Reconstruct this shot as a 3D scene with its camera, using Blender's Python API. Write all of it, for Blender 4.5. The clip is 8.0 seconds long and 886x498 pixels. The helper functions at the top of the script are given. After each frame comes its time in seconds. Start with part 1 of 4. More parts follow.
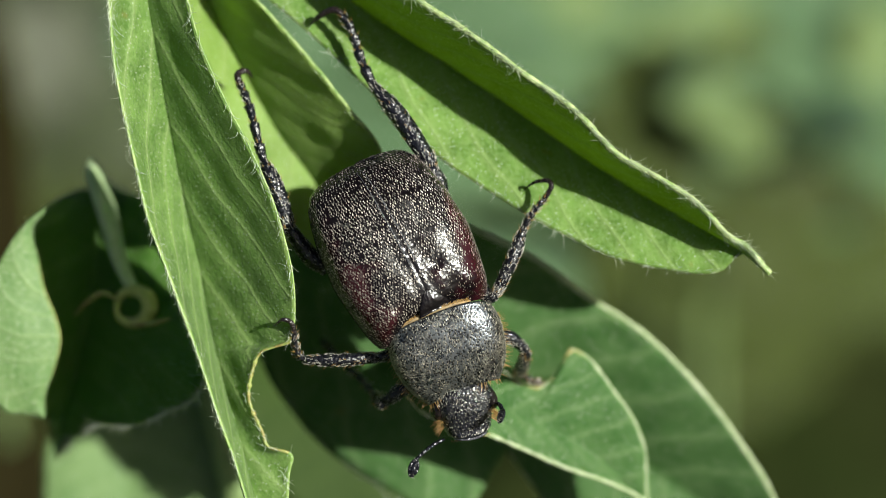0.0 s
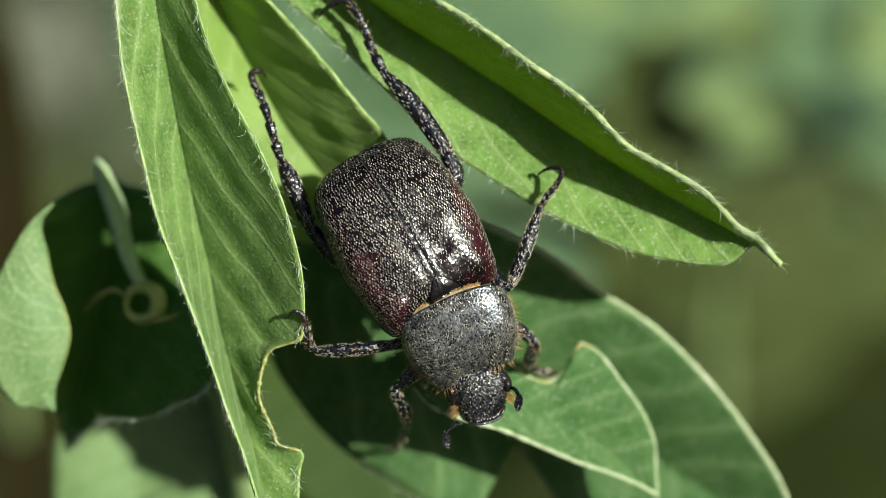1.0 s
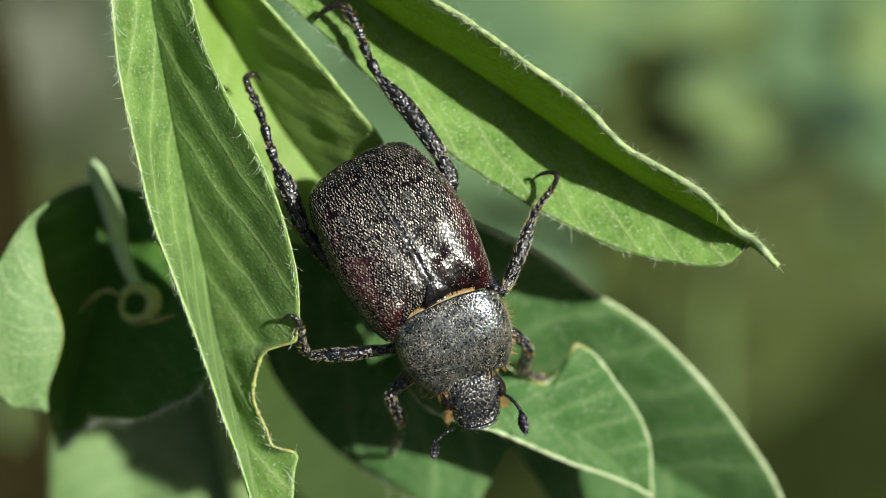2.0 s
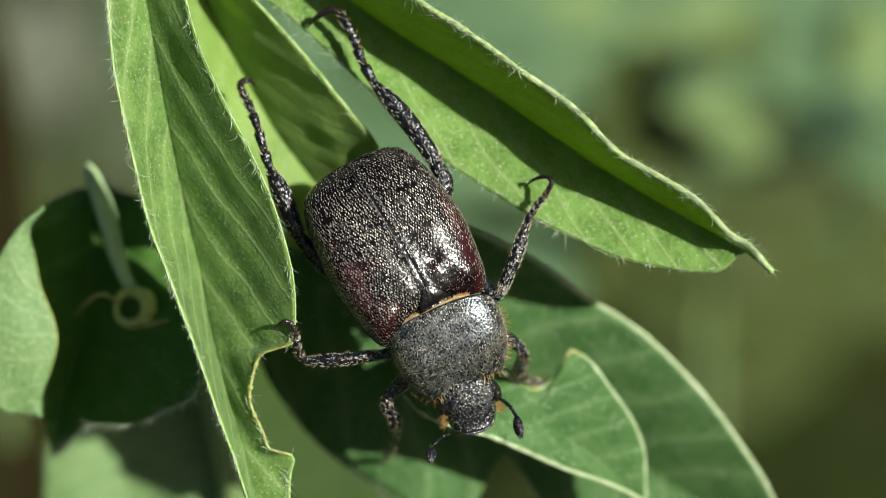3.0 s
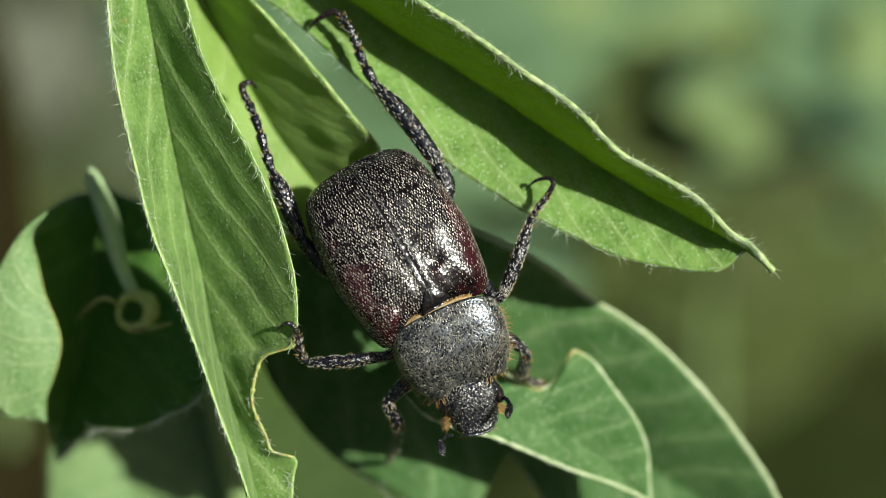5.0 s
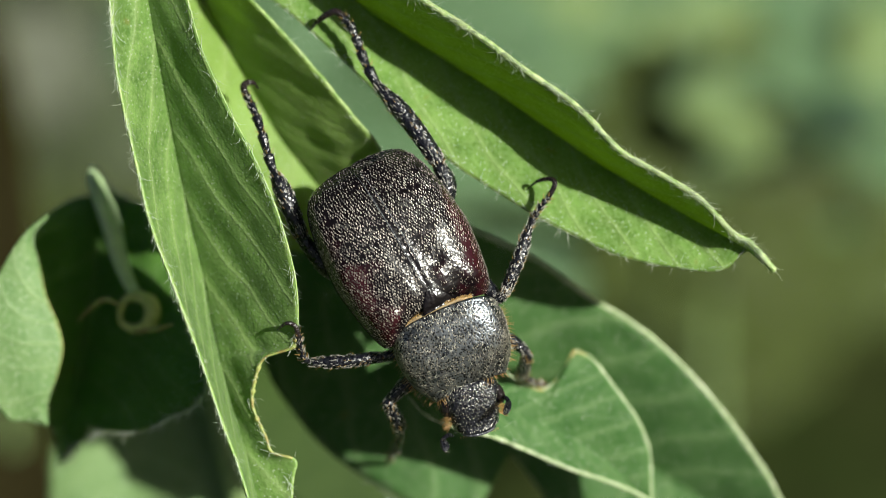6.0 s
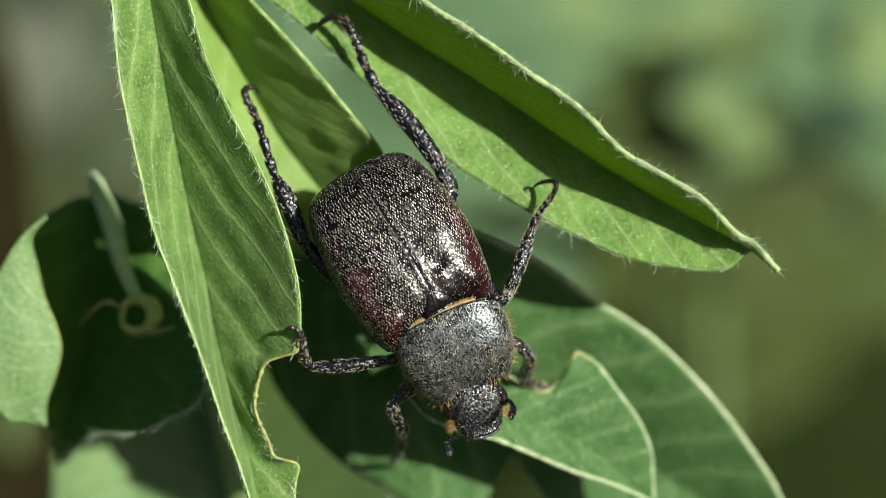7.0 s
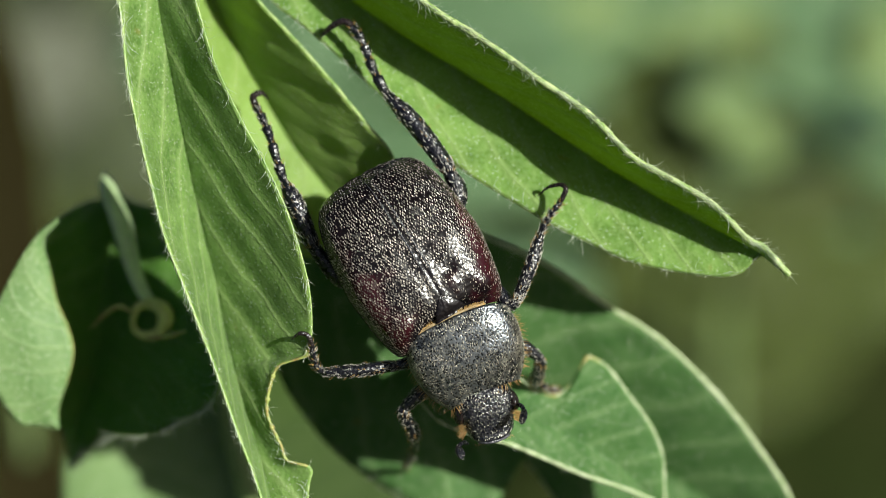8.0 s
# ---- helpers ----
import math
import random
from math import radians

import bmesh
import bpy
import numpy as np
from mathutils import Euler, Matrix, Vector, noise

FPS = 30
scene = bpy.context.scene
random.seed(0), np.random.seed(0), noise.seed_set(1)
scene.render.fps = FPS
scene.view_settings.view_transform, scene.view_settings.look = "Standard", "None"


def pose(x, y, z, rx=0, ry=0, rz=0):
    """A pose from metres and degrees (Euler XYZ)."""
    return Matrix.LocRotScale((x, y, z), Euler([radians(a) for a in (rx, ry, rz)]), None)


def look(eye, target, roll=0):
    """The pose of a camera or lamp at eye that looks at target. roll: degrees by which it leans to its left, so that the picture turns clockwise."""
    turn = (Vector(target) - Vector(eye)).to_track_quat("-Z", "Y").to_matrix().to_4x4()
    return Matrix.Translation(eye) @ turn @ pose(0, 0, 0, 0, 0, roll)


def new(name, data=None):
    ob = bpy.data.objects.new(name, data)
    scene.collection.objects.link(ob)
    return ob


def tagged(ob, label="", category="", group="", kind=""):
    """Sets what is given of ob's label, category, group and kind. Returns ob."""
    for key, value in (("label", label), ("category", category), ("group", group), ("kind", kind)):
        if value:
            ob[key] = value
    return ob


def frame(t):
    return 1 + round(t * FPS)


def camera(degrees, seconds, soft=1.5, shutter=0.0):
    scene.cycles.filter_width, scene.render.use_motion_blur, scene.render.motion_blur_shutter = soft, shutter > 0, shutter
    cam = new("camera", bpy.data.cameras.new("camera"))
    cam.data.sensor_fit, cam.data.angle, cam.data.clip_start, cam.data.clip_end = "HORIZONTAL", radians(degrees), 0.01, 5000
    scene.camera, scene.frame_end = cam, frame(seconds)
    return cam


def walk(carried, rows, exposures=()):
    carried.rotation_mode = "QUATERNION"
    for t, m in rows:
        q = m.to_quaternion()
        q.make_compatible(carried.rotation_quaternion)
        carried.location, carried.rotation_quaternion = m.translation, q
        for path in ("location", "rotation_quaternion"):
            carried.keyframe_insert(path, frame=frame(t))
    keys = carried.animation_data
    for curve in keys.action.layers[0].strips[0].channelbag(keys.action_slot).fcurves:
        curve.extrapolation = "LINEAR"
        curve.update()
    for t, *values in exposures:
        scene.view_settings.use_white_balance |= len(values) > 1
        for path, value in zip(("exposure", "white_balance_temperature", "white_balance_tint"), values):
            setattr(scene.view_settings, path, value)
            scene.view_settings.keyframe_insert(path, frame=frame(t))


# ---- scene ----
# Plan in millimetres: x to the right, y away from the lens, z up across the view; the whole plan is tipped by TILT.
MM = 0.001
TILT = 35.0
REACH = 61.5
BASE = pose(0, 0, 0, -TILT, 0, 0)
LENS = 24.0

cam = camera(LENS, 8.0, soft=0.7)
cam.data.dof.use_dof = True
cam.data.dof.focus_distance = (REACH - 0.6) * MM
cam.data.dof.aperture_fstop = 28.0
cam.data.dof.aperture_blades = 7


def aim(dx, dz, roll, back=0.0):
    """The camera's pose, its aim shifted by dx, dz millimetres at the beetle."""
    return BASE @ look((0, -(REACH + back) * MM, 0), (dx * MM, 0, dz * MM), roll)


walk(cam, [(t, aim(dx, dz, roll)) for t, dx, dz, roll in (
    (0, -0.028, -0.061, 0.277),
    (0.5, -0.076, -0.097, 0.242),
    (1, -0.287, -0.222, -0.065),
    (1.5, -0.234, -0.221, -0.015),
    (3, -0.006, -0.031, 0.264),
    (3.5, 0.029, 0.008, 0.39),
    (4, 0.067, 0.038, 0.332),
    (4.5, -0, 0, -0),
    (6, -0.102, 0.019, -0.343),
    (6.5, -0.154, 0.016, -0.52),
    (7, -0.149, 0.081, -0.43),
    (7.5, -0.283, 0.191, -0.495),
    (8, -0.468, 0.202, -0.511),
)])

# ---- daylight ----
SUN = (BASE.to_3x3() @ Vector((0.62, -0.74, 0.21))).normalized()
world = bpy.data.worlds.new("sky")
scene.world = world
world.use_nodes = True
sky = world.node_tree.nodes.new("ShaderNodeTexSky")
sky.sky_type = 'NISHITA'
sky.sun_disc = False
sky.dust_density = 3.0
sky.ozone_density = 0.6
sky.sun_elevation = math.asin(SUN.z)
sky.sun_rotation = math.atan2(SUN.x, SUN.y)
world.node_tree.links.new(sky.outputs[0], world.node_tree.nodes["Background"].inputs[0])
world.node_tree.nodes["Background"].inputs[1].default_value = 0.030
lamp = bpy.data.lights.new("sun", 'SUN')
lamp.energy = 5.0
lamp.angle = radians(0.55)
lamp.color = (0.965, 0.985, 0.885)
new("sun", lamp).matrix_world = look(SUN * 3, (0, 0, 0))
scene.view_settings.exposure = 0.67


# ---- materials ----
class Graph:
    """A small helper round a material's node tree; positions are in millimetres."""

    def __init__(self, name):
        self.material = bpy.data.materials.new(name)
        self.material.use_nodes = True
        self.tree = self.material.node_tree
        self.shader = self.tree.nodes["Principled BSDF"]
        self.out = self.tree.nodes["Material Output"]
        where = self.add("ShaderNodeTexCoord")
        scale = self.add("ShaderNodeVectorMath", operation='SCALE')
        self.link(where.outputs["Object"], scale.inputs[0])
        scale.inputs["Scale"].default_value = 1000.0
        self.mm, self.uv = scale.outputs[0], where.outputs["UV"]

    def add(self, kind, operation=None):
        node = self.tree.nodes.new(kind)
        if operation:
            node.operation = operation
        return node

    def link(self, a, b):
        self.tree.links.new(a, b)

    def put(self, socket, value):
        if isinstance(value, bpy.types.NodeSocket):
            self.link(value, socket)
        elif isinstance(value, tuple) and len(value) == 3 and socket.type == 'RGBA':
            socket.default_value = (*value, 1)
        else:
            socket.default_value = value

    def math(self, operation, a, b=0.0, c=0.0):
        node = self.add("ShaderNodeMath", operation=operation)
        for socket, value in zip(node.inputs, (a, b, c)):
            self.put(socket, value)
        return node.outputs[0]

    def noise(self, scale, detail=3.0, rough=0.55, vector=None):
        node = self.add("ShaderNodeTexNoise")
        self.link(vector or self.mm, node.inputs["Vector"])
        node.inputs["Scale"].default_value = scale
        node.inputs["Detail"].default_value = detail
        node.inputs["Roughness"].default_value = rough
        return node.outputs[0]

    def cells(self, scale, feature='F1', output="Distance", vector=None):
        node = self.add("ShaderNodeTexVoronoi")
        node.feature = feature
        self.link(vector or self.mm, node.inputs["Vector"])
        node.inputs["Scale"].default_value = scale
        return node.outputs[output]

    def span(self, value, a, b, low=0.0, high=1.0):
        node = self.add("ShaderNodeMapRange")
        node.interpolation_type = 'SMOOTHSTEP'
        for socket, v in zip(node.inputs, (value, a, b, low, high)):
            self.put(socket, v)
        return node.outputs[0]

    def mix(self, fac, a, b, blend='MIX'):
        node = self.add("ShaderNodeMix")
        node.data_type, node.blend_type = 'RGBA', blend
        self.put(node.inputs[0], fac)
        self.put(node.inputs[6], a)
        self.put(node.inputs[7], b)
        return node.outputs[2]

    def bump(self, height, distance, strength=1.0, normal=None):
        node = self.add("ShaderNodeBump")
        self.link(height, node.inputs["Height"])
        node.inputs["Distance"].default_value = distance * MM
        node.inputs["Strength"].default_value = strength
        if normal:
            self.link(normal, node.inputs["Normal"])
        return node.outputs[0]

    def set(self, **values):
        names = {"color": "Base Color", "rough": "Roughness", "metal": "Metallic", "gloss": "Specular IOR Level", "normal": "Normal",
                 "coat": "Coat Weight", "coat_rough": "Coat Roughness", "sheen": "Sheen Weight"}
        for key, value in values.items():
            self.put(self.shader.inputs[names[key]], value)
        return self


def leaf_material(name, dark, light, vein, through_color, share=0.4, veins=13.0, slant=3.0, marked=0.42, sheen=0.18, gloss=0.28, dots=0.9):
    """Leaf blade: slanting side veins from the midrib, fine net, pale worn rim, light through the blade."""
    g = Graph(name)
    split = g.add("ShaderNodeSeparateXYZ")
    g.link(g.uv, split.inputs[0])
    side = g.math('ABSOLUTE', g.math('MULTIPLY_ADD', split.outputs[0], 2.0, -1.0))
    drift = g.noise(0.22, 1.0)
    phase = g.math('ADD', g.math('SUBTRACT', g.math('MULTIPLY', split.outputs[1], veins), g.math('MULTIPLY', side, slant)), g.math('MULTIPLY', drift, 1.5))
    to_vein = g.math('ABSOLUTE', g.math('SUBTRACT', g.math('FRACT', phase), 0.5))
    ridge = g.math('ADD', g.math('MULTIPLY', g.span(to_vein, 0.0, 0.26, 1.0, 0.0), 0.4), g.math('MULTIPLY', g.span(to_vein, 0.0, 0.10, 1.0, 0.0), 0.6))
    fork = g.math('ABSOLUTE', g.math('SUBTRACT', g.math('FRACT', g.math('MULTIPLY', phase, 3.0)), 0.5))
    twig = g.span(fork, 0.0, 0.16, 1.0, 0.0)
    net = g.span(g.cells(2.6, 'DISTANCE_TO_EDGE'), 0.0, 0.05, 1.0, 0.0)
    fine = g.cells(14.0)
    blot = g.noise(0.9, 6.0, 0.68)
    color = g.mix(g.span(blot, 0.3, 0.7), dark, light)
    color = g.mix(g.math('MULTIPLY', g.span(g.noise(9.0, 2.0), 0.38, 0.62), 0.32), color, vein)
    color = g.mix(g.math('MULTIPLY', ridge, marked), color, vein)
    color = g.mix(g.math('MULTIPLY', twig, 0.045), color, vein)
    color = g.mix(g.math('MULTIPLY', net, 0.10), color, vein)
    color = g.mix(g.span(side, 0.95, 1.0, 0.0, 0.5), color, (0.22, 0.31, 0.08))
    spot = g.span(g.noise(1.1, 2.0), 0.70, 0.76)
    color = g.mix(g.math('MULTIPLY', spot, 0.5), color, (0.22, 0.16, 0.03))
    # pale specks for hair bases, their sparkle painted into the colour
    painted_glint = g.span(g.cells(8.5), 0.20, 0.10)
    color = g.mix(g.math('MULTIPLY', painted_glint, dots), color, (0.72, 0.78, 0.58))
    height = g.math('ADD', g.math('MULTIPLY', ridge, 0.35), g.math('ADD', g.math('MULTIPLY', twig, 0.10), g.math('MULTIPLY', fine, 0.35)))
    height = g.math('ADD', height, g.math('MULTIPLY', g.noise(5.0, 4.0, 0.65), 0.9))
    normal = g.bump(height, 0.045, 0.8)
    g.set(color=color, rough=g.span(g.noise(20.0), 0.3, 0.7, 0.42, 0.62), gloss=gloss, normal=normal, sheen=sheen)
    glow = g.add("ShaderNodeBsdfTranslucent")
    g.put(glow.inputs["Color"], g.mix(g.math('MULTIPLY', ridge, 0.3), through_color, (0.12, 0.22, 0.02)))
    both = g.add("ShaderNodeMixShader")
    both.inputs[0].default_value = share
    g.link(g.shader.outputs[0], both.inputs[1])
    g.link(glow.outputs[0], both.inputs[2])
    g.link(both.outputs[0], g.out.inputs[0])
    return g.material


LEAF = leaf_material("leaf_green", (0.072, 0.158, 0.028), (0.190, 0.330, 0.078), (0.34, 0.46, 0.17), (0.39, 0.58, 0.02), 0.46, 7.0, 2.7, 0.62)
LEAF_BOAT = leaf_material("leaf_boat_green", (0.072, 0.158, 0.028), (0.190, 0.330, 0.078), (0.34, 0.46, 0.17), (0.46, 0.66, 0.014), 0.36, 7.0, 2.7, 0.5, 0.0, 0.07)
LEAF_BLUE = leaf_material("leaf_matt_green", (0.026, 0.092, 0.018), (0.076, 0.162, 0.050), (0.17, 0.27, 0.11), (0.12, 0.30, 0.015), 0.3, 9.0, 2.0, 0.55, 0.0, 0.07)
# copy of LEAF_BLUE for shaded leaves, the green light there put into the colour
LEAF_SHADED = leaf_material("leaf_shaded_green", (0.046, 0.148, 0.020), (0.10, 0.23, 0.040), (0.19, 0.33, 0.08), (0.18, 0.42, 0.012), 0.4, 9.0, 2.0, 0.5, 0.0, 0.2)
LEAF_UNDER = leaf_material("leaf_pale_underside", (0.10, 0.20, 0.060), (0.165, 0.27, 0.095), (0.28, 0.39, 0.17), (0.12, 0.26, 0.015), 0.25, 9.0, 2.0, 0.35, 0.07, 0.34)
# lit copy of LEAF: blade_b's brighter sunlight is put into its colour
LEAF_LIT = leaf_material("leaf_lit_green", (0.18, 0.30, 0.050), (0.27, 0.42, 0.095), (0.38, 0.50, 0.16), (0.46, 0.62, 0.05), 0.46, 6.0, 2.4, 0.4)
LEAF_FAR = leaf_material("leaf_far_green", (0.060, 0.118, 0.056), (0.100, 0.176, 0.083), (0.13, 0.21, 0.11), (0.2, 0.32, 0.08), 0.3, 8.0, 1.2, 0.42, 0.03, 0.12)
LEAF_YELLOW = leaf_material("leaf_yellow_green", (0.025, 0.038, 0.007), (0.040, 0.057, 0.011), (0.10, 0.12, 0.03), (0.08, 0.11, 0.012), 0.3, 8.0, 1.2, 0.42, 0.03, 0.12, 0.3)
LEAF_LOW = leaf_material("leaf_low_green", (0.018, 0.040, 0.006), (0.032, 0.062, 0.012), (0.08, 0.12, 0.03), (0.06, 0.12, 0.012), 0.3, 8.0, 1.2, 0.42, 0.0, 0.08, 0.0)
LEAF_DEEP = leaf_material("leaf_deep_green", (0.052, 0.095, 0.042), (0.085, 0.145, 0.066), (0.12, 0.18, 0.09), (0.12, 0.2, 0.04), 0.3, 8.0, 1.2, 0.42, 0.03, 0.12)
LEAF_SPRIG = leaf_material("leaf_light_green", (0.11, 0.17, 0.055), (0.18, 0.25, 0.09), (0.18, 0.25, 0.11), (0.2, 0.32, 0.06), 0.3, 8.0, 1.2, 0.42, 0.03, 0.12)
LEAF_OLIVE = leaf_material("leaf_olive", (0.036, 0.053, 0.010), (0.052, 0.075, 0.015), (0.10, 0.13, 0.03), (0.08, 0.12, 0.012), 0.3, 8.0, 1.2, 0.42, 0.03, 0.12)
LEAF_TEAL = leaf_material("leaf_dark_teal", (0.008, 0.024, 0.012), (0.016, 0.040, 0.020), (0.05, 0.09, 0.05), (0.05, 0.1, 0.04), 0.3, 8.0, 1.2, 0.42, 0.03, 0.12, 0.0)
# darkened against LEAF_DUSTY: the dim backdrop's shade is put into this colour
LEAF_DIMMED = leaf_material("leaf_dimmed_green", (0.030, 0.041, 0.018), (0.046, 0.060, 0.028), (0.07, 0.08, 0.045), (0.06, 0.08, 0.03), 0.25, 8.0, 1.2, 0.42, 0.03, 0.12, 0.0)
LEAF_DUSTY = leaf_material("leaf_dusty", (0.095, 0.102, 0.070), (0.145, 0.150, 0.115), (0.13, 0.14, 0.10), (0.12, 0.15, 0.06), 0.25, 8.0, 1.2, 0.42, 0.03, 0.12)
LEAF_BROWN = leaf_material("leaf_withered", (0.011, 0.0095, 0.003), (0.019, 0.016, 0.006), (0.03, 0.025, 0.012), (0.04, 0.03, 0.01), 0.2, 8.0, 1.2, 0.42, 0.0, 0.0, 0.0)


def plain_leafy(name, a, b, rough=0.5):
    g = Graph(name)
    color = g.mix(g.span(g.noise(4.0, 4.0), 0.3, 0.7), a, b)
    g.set(color=color, rough=rough, normal=g.bump(g.noise(14.0, 3.0), 0.03))
    return g.material


RIM = plain_leafy("leaf_rim", (0.15, 0.27, 0.05), (0.33, 0.42, 0.15))
RIM_PALE = plain_leafy("leaf_pale_rim", (0.26, 0.35, 0.15), (0.46, 0.51, 0.32))
RIM_HAIRY = plain_leafy("leaf_hairy_rim", (0.17, 0.28, 0.06), (0.42, 0.50, 0.22))
RIB = plain_leafy("leaf_rib", (0.14, 0.22, 0.06), (0.25, 0.34, 0.12))
CHEWED = plain_leafy("chewed_rim", (0.30, 0.37, 0.10), (0.28, 0.22, 0.07))
# colours raised well above STALK so the shaded petiole and curl look sunlit
PALE_LIT = plain_leafy("pale_lit_stalk", (0.38, 0.50, 0.25), (0.48, 0.60, 0.33))
CURL_LIT = plain_leafy("leaf_curl", (0.46, 0.52, 0.13), (0.62, 0.64, 0.22))
STALK = plain_leafy("stalk_green", (0.13, 0.21, 0.07), (0.24, 0.32, 0.13))


def hair_material(name, color, rough=0.35):
    g = Graph(name)
    g.set(color=color, rough=rough, gloss=0.6)
    glow = g.add("ShaderNodeBsdfTranslucent")
    g.put(glow.inputs["Color"], color)
    both = g.add("ShaderNodeMixShader")
    both.inputs[0].default_value = 0.35
    g.link(g.shader.outputs[0], both.inputs[1])
    g.link(glow.outputs[0], both.inputs[2])
    g.link(both.outputs[0], g.out.inputs[0])
    return g.material


LEAF_HAIR = hair_material("leaf_hair", (0.72, 0.78, 0.62))
BRISTLE = hair_material("beetle_bristle", (0.70, 0.66, 0.58))
SKIN = plain_leafy("joint_skin", (0.16, 0.11, 0.055), (0.34, 0.25, 0.13))
FRINGE = hair_material("beetle_fringe", (0.46, 0.28, 0.09))


def shell_material(name, gloss, rough, base, wine, coat, pitted=9.0, deep=0.02, metal=0.0):
    """Blackish, wine-tinted shell, finely pitted, with a greasy gloss."""
    g = Graph(name)
    spot = g.add("ShaderNodeSeparateXYZ")
    g.link(g.mm, spot.inputs[0])
    flank = g.math('ADD', g.span(g.math('ABSOLUTE', spot.outputs[0]), 1.0, 1.75, 0.0, 0.75), g.span(spot.outputs[1], 1.2, -0.6, -0.35, 0.18))
    tint = g.span(g.math('ADD', g.noise(0.9, 3.0, 0.5), g.math('MULTIPLY', flank, 0.35)), 0.58, 0.82)
    color = g.mix(tint, base, wine)
    color = g.mix(g.span(g.noise(1.3, 4.0), 0.5, 0.75), color, (0.010, 0.009, 0.009))
    pits = g.cells(pitted)
    if metal:
        color = g.mix(g.span(g.math('ADD', pits, g.math('MULTIPLY', g.noise(6.0, 3.0), 0.4)), 0.42, 0.75), (0.008, 0.008, 0.009), color)
    normal = g.bump(pits, deep, 0.5, g.bump(g.noise(2.0, 4.0), 0.03, 0.3))
    g.set(color=color, rough=g.span(g.noise(3.0, 3.0), 0.3, 0.7, rough, rough + 0.12), gloss=g.span(g.noise(1.4, 3.0), 0.35, 0.62, 0.6 * gloss, gloss), normal=normal, coat=coat, coat_rough=0.38, metal=metal)
    return g.material


def armour_material(name, color, rough, gloss=0.6):
    """Black jointed limbs and head."""
    g = Graph(name)
    normal = g.bump(g.cells(13.0), 0.03, 0.8, g.bump(g.noise(5.0, 4.0), 0.05, 0.6))
    g.set(color=g.mix(g.noise(4.0, 3.0), color, tuple(2.2 * c for c in color)), rough=g.span(g.noise(8.0), 0.3, 0.7, rough - 0.08, rough + 0.10), gloss=gloss, normal=normal)
    return g.material


def scale_material(name, dull, bright, metal):
    """Tiny flat scales, each of its own tone."""
    g = Graph(name)
    island = g.add("ShaderNodeNewGeometry").outputs["Random Per Island"]
    g.set(color=g.mix(g.math('POWER', island, 1.6), dull, bright), rough=0.26, metal=metal, gloss=0.6)
    return g.material


SHELL = shell_material("beetle_shell", 0.40, 0.16, (0.0045, 0.0032, 0.004), (0.024, 0.0045, 0.007), 0.0)
SHIELD = shell_material("beetle_shield", 1.0, 0.25, (0.122, 0.134, 0.148), (0.175, 0.162, 0.132), 0.0, 14.0, 0.020, 0.9)
ARMOUR = armour_material("beetle_armour", (0.003, 0.003, 0.005), 0.26, 0.6)
CLAW = armour_material("beetle_claw", (0.009, 0.006, 0.006), 0.24)
LIP = armour_material("beetle_lip", (0.035, 0.035, 0.04), 0.20, 1.0)
EYE = armour_material("beetle_eye", (0.006, 0.004, 0.004), 0.16)
SCALES = scale_material("golden_scales", (0.055, 0.049, 0.044), (0.42, 0.37, 0.32), 0.1)
SCALES_GREY = scale_material("grey_scales", (0.045, 0.042, 0.036), (0.74, 0.69, 0.57), 0.2)


def ground_material():
    g = Graph("meadow_soil")
    color = g.mix(g.span(g.noise(0.02, 5.0), 0.35, 0.65), (0.017, 0.026, 0.005), (0.022, 0.026, 0.007))
    color = g.mix(g.span(g.noise(0.008, 3.0), 0.42, 0.6), color, (0.023, 0.036, 0.008))
    g.set(color=color, rough=0.95, gloss=0.08, normal=g.bump(g.noise(0.05, 5.0), 8.0))
    return g.material


